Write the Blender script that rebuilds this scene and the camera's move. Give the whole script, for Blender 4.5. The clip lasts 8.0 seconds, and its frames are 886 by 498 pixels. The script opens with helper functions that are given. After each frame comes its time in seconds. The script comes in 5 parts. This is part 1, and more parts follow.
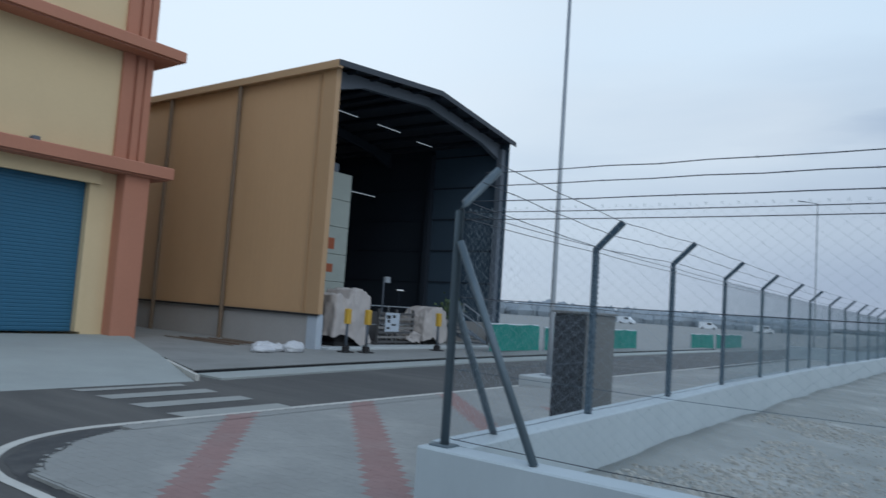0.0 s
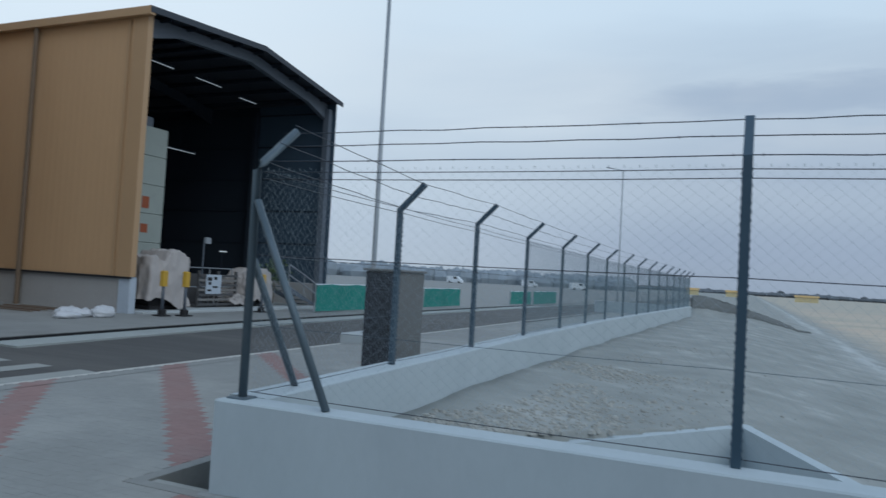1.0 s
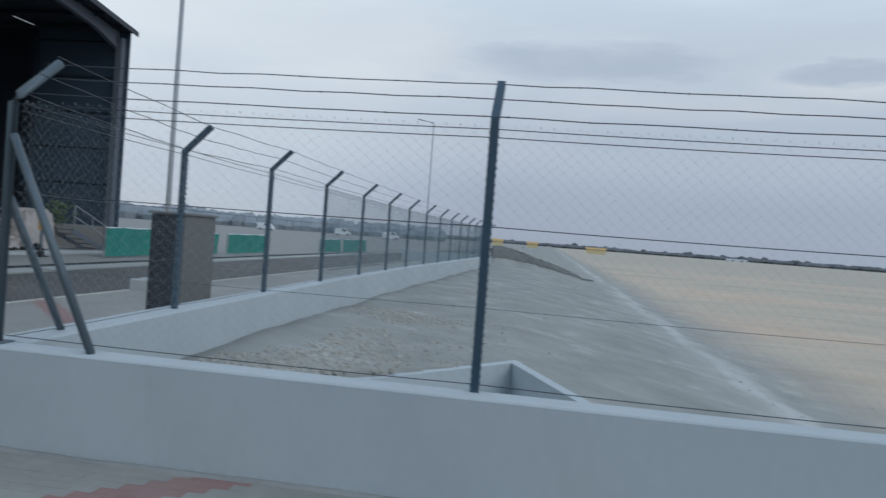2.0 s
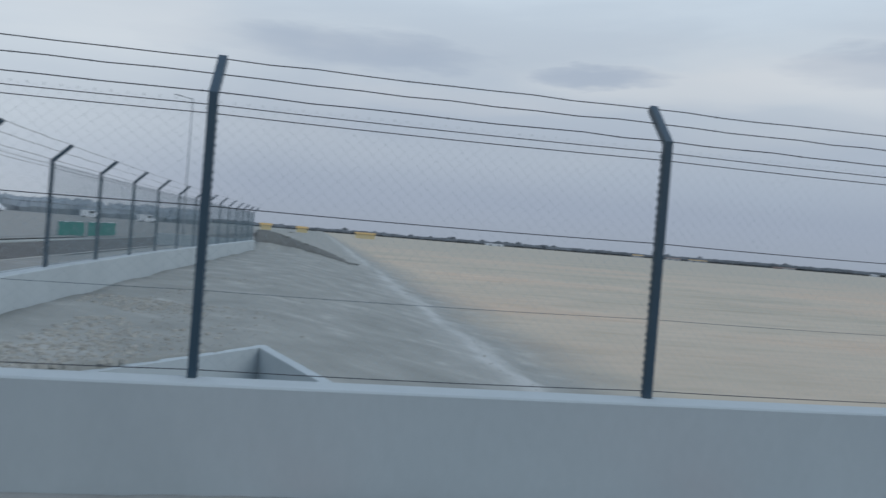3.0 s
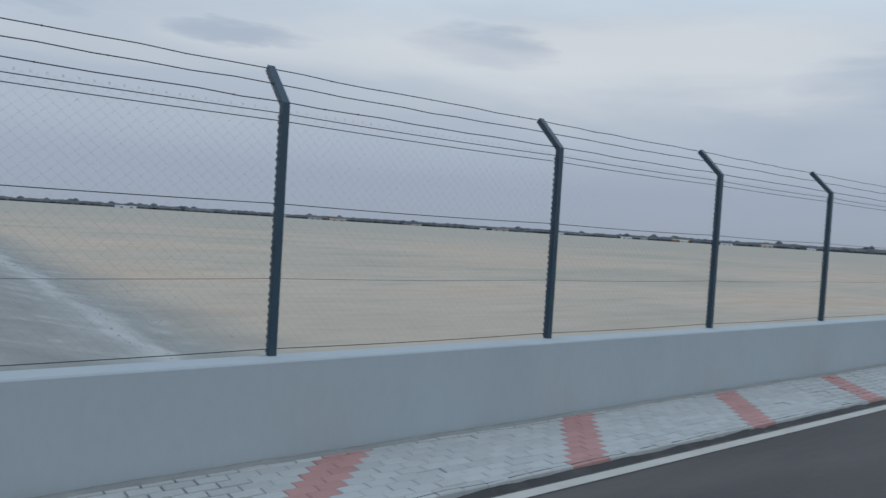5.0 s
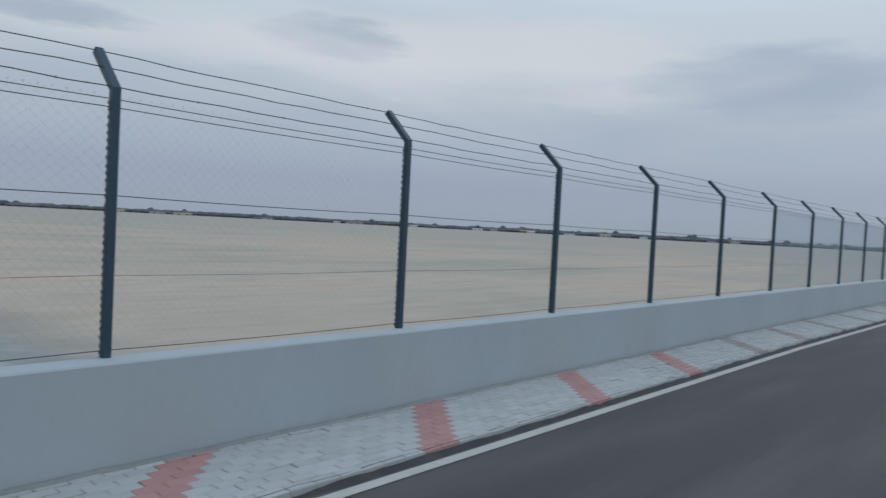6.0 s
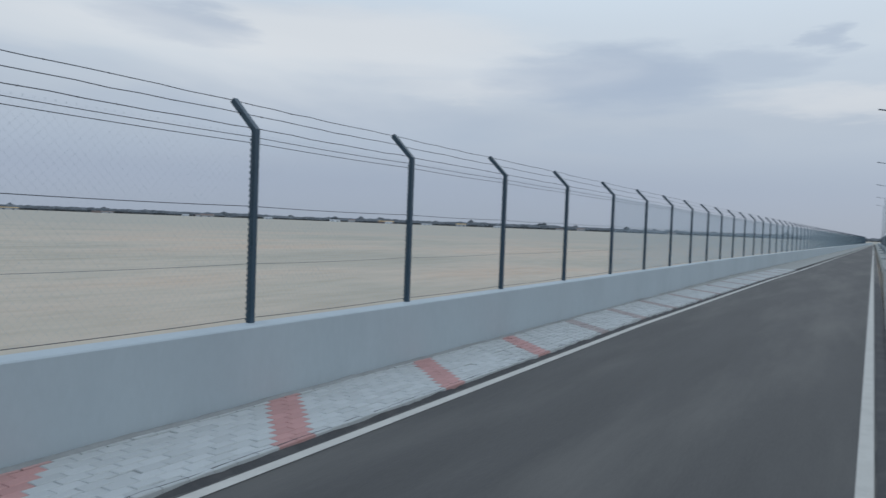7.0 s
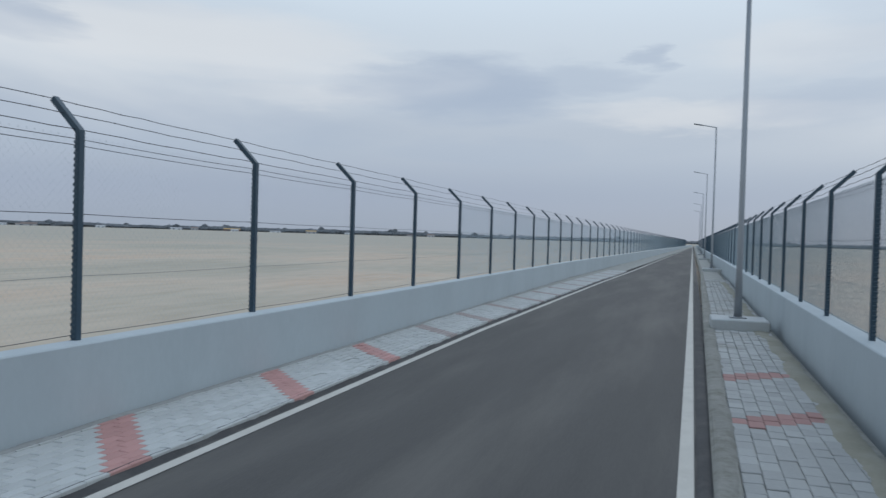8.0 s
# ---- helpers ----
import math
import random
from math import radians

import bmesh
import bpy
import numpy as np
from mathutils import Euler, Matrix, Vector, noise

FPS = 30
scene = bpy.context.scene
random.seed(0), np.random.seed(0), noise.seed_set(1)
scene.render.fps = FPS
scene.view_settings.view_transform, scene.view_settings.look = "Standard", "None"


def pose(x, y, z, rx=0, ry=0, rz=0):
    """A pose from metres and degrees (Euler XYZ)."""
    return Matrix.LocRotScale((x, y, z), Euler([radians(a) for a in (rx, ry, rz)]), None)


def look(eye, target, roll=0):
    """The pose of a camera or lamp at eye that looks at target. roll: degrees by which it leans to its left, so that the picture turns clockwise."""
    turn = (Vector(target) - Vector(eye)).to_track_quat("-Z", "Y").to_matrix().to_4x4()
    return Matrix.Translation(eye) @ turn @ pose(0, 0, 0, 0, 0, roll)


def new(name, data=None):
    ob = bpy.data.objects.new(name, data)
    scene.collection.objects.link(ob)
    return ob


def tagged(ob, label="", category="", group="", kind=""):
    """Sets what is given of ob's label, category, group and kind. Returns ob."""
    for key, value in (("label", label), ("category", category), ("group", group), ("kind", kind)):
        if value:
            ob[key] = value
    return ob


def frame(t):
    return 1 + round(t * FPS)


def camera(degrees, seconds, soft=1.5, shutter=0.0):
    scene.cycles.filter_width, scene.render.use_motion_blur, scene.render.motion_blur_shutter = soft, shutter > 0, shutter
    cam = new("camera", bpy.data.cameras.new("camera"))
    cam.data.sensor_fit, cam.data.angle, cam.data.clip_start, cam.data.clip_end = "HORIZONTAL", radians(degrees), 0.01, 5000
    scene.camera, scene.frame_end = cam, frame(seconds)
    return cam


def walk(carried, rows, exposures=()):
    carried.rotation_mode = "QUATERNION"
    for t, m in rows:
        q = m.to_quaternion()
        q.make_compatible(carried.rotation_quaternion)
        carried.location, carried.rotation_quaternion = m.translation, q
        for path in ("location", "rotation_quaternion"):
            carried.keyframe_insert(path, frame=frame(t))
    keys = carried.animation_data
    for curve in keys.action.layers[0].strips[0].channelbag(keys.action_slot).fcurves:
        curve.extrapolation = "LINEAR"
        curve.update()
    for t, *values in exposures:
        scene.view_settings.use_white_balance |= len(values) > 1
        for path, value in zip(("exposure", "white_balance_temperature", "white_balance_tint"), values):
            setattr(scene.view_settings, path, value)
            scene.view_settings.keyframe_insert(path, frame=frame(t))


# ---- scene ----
cam = camera(62.8, 8.0, soft=1.45, shutter=0.35)
PATH = [
    (0, (-3.417, -4.451, 1.772), (-4.601, -2.847, 1.926), 3.9),
    (0.5, (-3.2, -4.493, 1.757), (-4.185, -2.756, 1.867), 3.6),
    (1, (-3.027, -4.557, 1.751), (-3.813, -2.719, 1.827), 3.2),
    (1.5, (-2.858, -4.662, 1.739), (-3.426, -2.744, 1.732), 2.4),
    (1.7, (-2.777, -4.713, 1.749), (-3.229, -2.765, 1.731), 3.2),
    (2.8, (-2.397, -4.772, 1.74), (-2.217, -2.781, 1.698), 5.0),
    (3, (-2.348, -4.775, 1.744), (-2.012, -2.803, 1.719), 4.6),
    (3.5, (-2.295, -4.794, 1.744), (-1.654, -2.899, 1.718), 3.9),
    (4, (-2.262, -4.793, 1.759), (-1.369, -3.005, 1.707), 3.7),
    (4.5, (-2.219, -4.796, 1.756), (-1.125, -3.122, 1.707), 3.6),
    (4.7, (-2.211, -4.809, 1.757), (-1.071, -3.167, 1.7), 3.6),
    (6, (-2.184, -4.868, 1.745), (-0.679, -3.553, 1.684), 3.0),
    (6.5, (-2.186, -4.901, 1.748), (-0.554, -3.749, 1.677), 2.6),
    (7, (-2.171, -4.919, 1.743), (-0.439, -3.92, 1.674), 2.2),
    (7.5, (-2.132, -4.916, 1.746), (-0.295, -4.126, 1.699), 2.3),
    (8, (-2.139, -4.941, 1.745), (-0.24, -4.313, 1.708), 1.7),
]
walk(cam, [(t, look(eye, target, roll)) for t, eye, target, roll in PATH],
     exposures=((0.0, 0.06, 6050, 6), (0.5, 0.05, 6050, 6), (1.0, -0.05, 6050, 5), (1.6, 0.05, 6400, 7), (3.0, -0.07, 6500, 8), (4.6, -0.05, 6500, 8), (6.0, -0.10, 6500, 8), (6.4, 0.02, 6500, 8), (8.0, 0.05, 6500, 8)))

# ---- sky and light ----
SUN_EL, SUN_AZ = 40.0, 118.0      # degrees; azimuth clockwise from +y
world = bpy.data.worlds.new("dusk_sky")
scene.world = world
world.use_nodes = True
wn, wl = world.node_tree.nodes, world.node_tree.links
wn.clear()


def wnode(kind, **inputs):
    n = wn.new(kind)
    for k, v in inputs.items():
        n.inputs[k].default_value = v
    return n


def ramp(tree, stops, interp="EASE"):
    n = tree.nodes.new("ShaderNodeValToRGB")
    n.color_ramp.interpolation = interp
    while len(n.color_ramp.elements) < len(stops):
        n.color_ramp.elements.new(0.5)
    for e, (p, c) in zip(n.color_ramp.elements, stops):
        e.position, e.color = p, (*c, 1)
    return n


sky = wn.new("ShaderNodeTexSky")
sky.sky_type, sky.sun_disc = "NISHITA", False
sky.sun_elevation, sky.sun_rotation = radians(SUN_EL), radians(SUN_AZ)
skyb = wnode("ShaderNodeBackground", Strength=0.06)
wl.new(sky.outputs[0], skyb.inputs["Color"])
tc = wn.new("ShaderNodeTexCoord")
sep = wn.new("ShaderNodeSeparateXYZ")
wl.new(tc.outputs["Generated"], sep.inputs[0])
veil = ramp(world.node_tree, [(0.0, (0.35, 0.41, 0.52)), (0.05, (0.36, 0.42, 0.545)), (0.13, (0.47, 0.53, 0.63)),
                              (0.23, (0.60, 0.67, 0.76)), (0.36, (0.68, 0.79, 0.91)), (0.6, (0.62, 0.76, 0.95)), (1.0, (0.50, 0.65, 0.90))])
wl.new(sep.outputs["Z"], veil.inputs[0])
# cloud bands: stretched noise, flatter toward the horizon
flat = wn.new("ShaderNodeMapping")
flat.inputs["Scale"].default_value = (1.0, 1.0, 5.0)
flat.inputs["Location"].default_value = (3.1, 1.7, 0.45)
wl.new(tc.outputs["Generated"], flat.inputs["Vector"])
cl = wnode("ShaderNodeTexNoise", Scale=2.1, Detail=6.0, Roughness=0.5, Distortion=0.3)
wl.new(flat.outputs[0], cl.inputs["Vector"])
band = ramp(world.node_tree, [(0.0, (0, 0, 0)), (0.44, (0, 0, 0)), (0.66, (1, 1, 1)), (1.0, (1, 1, 1))])
wl.new(cl.outputs[0], band.inputs[0])
lift = ramp(world.node_tree, [(0.0, (0, 0, 0)), (0.05, (0.3, 0.3, 0.3)), (0.18, (0.9, 0.9, 0.9)), (0.45, (0.35, 0.35, 0.35)), (1, (0.1, 0.1, 0.1))])
wl.new(sep.outputs["Z"], lift.inputs[0])
amt = wn.new("ShaderNodeMath")
amt.operation = "MULTIPLY"
wl.new(band.outputs[0], amt.inputs[0])
wl.new(lift.outputs[0], amt.inputs[1])


def wmath(op, a, b=None, c=None):
    n = wn.new("ShaderNodeMath")
    n.operation = op
    for i, v in enumerate((a, b, c)):
        if v is None:
            continue
        if isinstance(v, (int, float)):
            n.inputs[i].default_value = v
        else:
            wl.new(v, n.inputs[i])
    return n.outputs[0]


# the separate flat clouds: azimuth, elevation, half width, half height (degrees), depth
sep_d = wn.new("ShaderNodeSeparateXYZ")
wob = wnode("ShaderNodeTexNoise", Scale=9.0, Detail=5.0, Roughness=0.55)
wl.new(flat.outputs[0], wob.inputs["Vector"])
sep_w = wn.new("ShaderNodeSeparateColor")
wl.new(wob.outputs["Color"], sep_w.inputs[0])
wl.new(tc.outputs["Generated"], sep_d.inputs[0])
az_n = wmath("MULTIPLY_ADD", wmath("SUBTRACT", sep_w.outputs[0], 0.5), 0.16, wmath("ARCTAN2", sep_d.outputs["X"], sep_d.outputs["Y"]))
el_n = wmath("MULTIPLY_ADD", wmath("SUBTRACT", sep_w.outputs[1], 0.5), 0.045, wmath("ARCSINE", sep_d.outputs["Z"]))
mask = None
for ca, ce, cw, ch, depth in ((1.6, 13.9, 13.0, 1.7, 0.75), (-9, 13.2, 7, 1.0, 0.4), (20.3, 13.2, 5.5, 0.9, 0.75), (39.7, 14.0, 5.6, 1.4, 0.8), (72.5, 11.3, 10.0, 2.5, 0.9),
                              (81.3, 12.2, 5.5, 1.3, 0.55), (87.2, 13.7, 1.7, 0.9, 0.6), (50.0, 7.4, 17.0, 2.6, 0.55), (33.0, 6.0, 14.0, 2.0, 0.3), (101, 10.0, 9, 1.6, 0.5),
                              (75, 6.5, 9, 1.2, 0.35), (-28, 12, 9, 1.0, 0.25), (130, 13, 16, 2.5, 0.6), (170, 11, 18, 2.2, 0.6), (-120, 12, 18, 2.4, 0.6), (-80, 14, 12, 1.8, 0.5)):
    dx = wmath("MULTIPLY", wmath("SUBTRACT", az_n, radians(ca)), 1 / radians(cw))
    dy = wmath("MULTIPLY", wmath("SUBTRACT", el_n, radians(ce)), 1 / radians(ch))
    d2 = wmath("MULTIPLY_ADD", dx, dx, wmath("MULTIPLY", dy, dy))
    near = wn.new("ShaderNodeMapRange")
    near.interpolation_type = "SMOOTHSTEP"
    near.inputs["From Min"].default_value, near.inputs["From Max"].default_value = 1.5, 0.05
    near.inputs["To Max"].default_value = depth
    wl.new(d2, near.inputs["Value"])
    mask = near.outputs[0] if mask is None else wmath("MAXIMUM", mask, near.outputs[0])
# pale gaps between them
gaps = None
for ca, ce, cw, ch, depth in ((52, 13.8, 15.0, 2.6, 0.6), (62, 10.6, 8.0, 1.2, 0.45), (91, 9.6, 10.0, 1.1, 0.55), (27, 12.6, 13.0, 1.6, 0.35), (98, 13.6, 7.0, 2.0, 0.35), (12, 11.0, 12.0, 1.0, 0.25)):
    dx = wmath("MULTIPLY", wmath("SUBTRACT", az_n, radians(ca)), 1 / radians(cw))
    dy = wmath("MULTIPLY", wmath("SUBTRACT", el_n, radians(ce)), 1 / radians(ch))
    d2 = wmath("MULTIPLY_ADD", dx, dx, wmath("MULTIPLY", dy, dy))
    near = wn.new("ShaderNodeMapRange")
    near.interpolation_type = "SMOOTHSTEP"
    near.inputs["From Min"].default_value, near.inputs["From Max"].default_value = 1.5, 0.05
    near.inputs["To Max"].default_value = depth
    wl.new(d2, near.inputs["Value"])
    gaps = near.outputs[0] if gaps is None else wmath("MAXIMUM", gaps, near.outputs[0])
cloud_amount = wmath("MAXIMUM", wmath("MULTIPLY", amt.outputs[0], 0.35), mask)
cmix = wn.new("ShaderNodeMix")
cmix.data_type = "RGBA"
cmix.inputs["B"].default_value = (0.395, 0.47, 0.60, 1)
wl.new(cloud_amount, cmix.inputs["Factor"])
pale = wn.new("ShaderNodeMix")
pale.data_type = "RGBA"
pale.inputs["B"].default_value = (0.75, 0.76, 0.79, 1)
wl.new(gaps, pale.inputs["Factor"])
wl.new(veil.outputs[0], pale.inputs["A"])
wl.new(pale.outputs["Result"], cmix.inputs["A"])
# pale rifts between the clouds
rf = wnode("ShaderNodeTexNoise", Scale=1.3, Detail=5.0, Roughness=0.5, Distortion=0.5)
flat2 = wn.new("ShaderNodeMapping")
flat2.inputs["Scale"].default_value = (1.0, 1.0, 3.6)
flat2.inputs["Location"].default_value = (7.7, 2.2, 1.3)
wl.new(tc.outputs["Generated"], flat2.inputs["Vector"])
wl.new(flat2.outputs[0], rf.inputs["Vector"])
rift = ramp(world.node_tree, [(0.0, (0, 0, 0)), (0.48, (0, 0, 0)), (0.72, (0.75, 0.75, 0.75)), (1.0, (0.8, 0.8, 0.8))])
wl.new(rf.outputs[0], rift.inputs[0])
ra = wn.new("ShaderNodeMath")
ra.operation = "MULTIPLY"
rl2 = ramp(world.node_tree, [(0.0, (0, 0, 0)), (0.08, (0.1, 0.1, 0.1)), (0.2, (1, 1, 1)), (0.4, (0.6, 0.6, 0.6)), (1, (0.3, 0.3, 0.3))])
wl.new(sep.outputs["Z"], rl2.inputs[0])
wl.new(rift.outputs[0], ra.inputs[0])
wl.new(rl2.outputs[0], ra.inputs[1])
rmix = wn.new("ShaderNodeMix")
rmix.data_type = "RGBA"
rmix.inputs["B"].default_value = (0.74, 0.77, 0.82, 1)
wl.new(ra.outputs[0], rmix.inputs["Factor"])
wl.new(cmix.outputs["Result"], rmix.inputs["A"])
# the brighter quarter of the sky, with thinner cloud
gd = wn.new("ShaderNodeVectorMath")
gd.operation = "DOT_PRODUCT"
gd.inputs[1].default_value = (math.sin(radians(-58)) * 0.94, math.cos(radians(-58)) * 0.94, 0.34)
wl.new(tc.outputs["Generated"], gd.inputs[0])
glow = ramp(world.node_tree, [(0.0, (0, 0, 0)), (0.55, (0, 0, 0)), (0.86, (0.35, 0.35, 0.35)), (1.0, (0.9, 0.9, 0.9))])
wl.new(gd.outputs["Value"], glow.inputs[0])
gmix = wn.new("ShaderNodeMix")
gmix.data_type = "RGBA"
gmix.inputs["B"].default_value = (0.86, 0.93, 1.0, 1)
wl.new(glow.outputs[0], gmix.inputs["Factor"])
wl.new(rmix.outputs["Result"], gmix.inputs["A"])
veilb = wnode("ShaderNodeBackground", Strength=1.0)
wl.new(gmix.outputs["Result"], veilb.inputs["Color"])
wmix = wnode("ShaderNodeMixShader", Fac=0.9)
wl.new(skyb.outputs[0], wmix.inputs[1])
wl.new(veilb.outputs[0], wmix.inputs[2])
wout = wn.new("ShaderNodeOutputWorld")
wl.new(wmix.outputs[0], wout.inputs["Surface"])

sun = new("sun", bpy.data.lights.new("sun", "SUN"))
sun.data.energy, sun.data.angle, sun.data.color = 0.62, radians(40), (1.0, 0.95, 0.88)
az, el = radians(SUN_AZ), radians(SUN_EL)
sun.matrix_world = look((40 * math.sin(az) * math.cos(el), 40 * math.cos(az) * math.cos(el), 40 * math.sin(el)), (0, 0, 0))


# ---- materials ----
def mat(name, color, rough=0.8, vary=0.12, grain=30.0, stain=0.0, stain_color=None, stain_scale=1.2, bump=0.15,
        metal=0.0, island=0.0, per_object=0.0, spec=0.4, stretch=(1, 1, 1)):
    """Painted or mineral surface: fine grain, broad blotches, optional stains, relief."""
    m = bpy.data.materials.new(name)
    m.use_nodes = True
    t = m.node_tree
    n, l = t.nodes, t.links
    b = n["Principled BSDF"]
    b.inputs["Roughness"].default_value, b.inputs["Metallic"].default_value = rough, metal
    b.inputs["Specular IOR Level"].default_value = spec
    co = n.new("ShaderNodeTexCoord")
    mp = n.new("ShaderNodeMapping")
    mp.inputs["Scale"].default_value = stretch
    l.new(co.outputs["Object"], mp.inputs["Vector"])

    def noise_tex(scale, detail=5.0, r=0.6):
        x = n.new("ShaderNodeTexNoise")
        x.inputs["Scale"].default_value, x.inputs["Detail"].default_value, x.inputs["Roughness"].default_value = scale, detail, r
        l.new(mp.outputs[0], x.inputs["Vector"])
        return x

    def mul(a, k, base):
        x = n.new("ShaderNodeMath")
        x.operation = "MULTIPLY_ADD"
        l.new(a, x.inputs[0])
        x.inputs[1].default_value, x.inputs[2].default_value = k, base
        return x.outputs[0]

    fine, broad = noise_tex(grain), noise_tex(grain / 22, 4.0)
    v1, v2 = mul(fine.outputs[0], vary * 1.6, 1 - vary * 0.8), mul(broad.outputs[0], vary * 2.4, 1 - vary * 1.2)
    prod = n.new("ShaderNodeMath")
    prod.operation = "MULTIPLY"
    l.new(v1, prod.inputs[0])
    l.new(v2, prod.inputs[1])
    value = prod.outputs[0]
    for amount, socket in ((island, "g"), (per_object, "o")):
        if amount:
            src = n.new("ShaderNodeNewGeometry").outputs["Random Per Island"] if socket == "g" else n.new("ShaderNodeObjectInfo").outputs["Random"]
            k = mul(src, 2 * amount, 1 - amount)
            p2 = n.new("ShaderNodeMath")
            p2.operation = "MULTIPLY"
            l.new(value, p2.inputs[0])
            l.new(k, p2.inputs[1])
            value = p2.outputs[0]
    hsv = n.new("ShaderNodeHueSaturation")
    hsv.inputs["Color"].default_value = (*color, 1)
    l.new(value, hsv.inputs["Value"])
    out = hsv.outputs[0]
    if stain:
        st = noise_tex(stain_scale, 6.0, 0.65)
        r = ramp(t, [(0.0, (0, 0, 0)), (0.48, (0, 0, 0)), (0.7, (1, 1, 1)), (1, (1, 1, 1))], "LINEAR")
        l.new(st.outputs[0], r.inputs[0])
        f = mul(r.outputs[0], stain, 0)
        mx = n.new("ShaderNodeMix")
        mx.data_type = "RGBA"
        l.new(f, mx.inputs["Factor"])
        l.new(out, mx.inputs["A"])
        mx.inputs["B"].default_value = (*(stain_color or [c * 0.6 for c in color]), 1)
        out = mx.outputs["Result"]
    l.new(out, b.inputs["Base Color"])
    if bump:
        bp = n.new("ShaderNodeBump")
        bp.inputs["Strength"].default_value, bp.inputs["Distance"].default_value = bump, 0.01
        l.new(fine.outputs[0], bp.inputs["Height"])
        l.new(bp.outputs[0], b.inputs["Normal"])
    return m


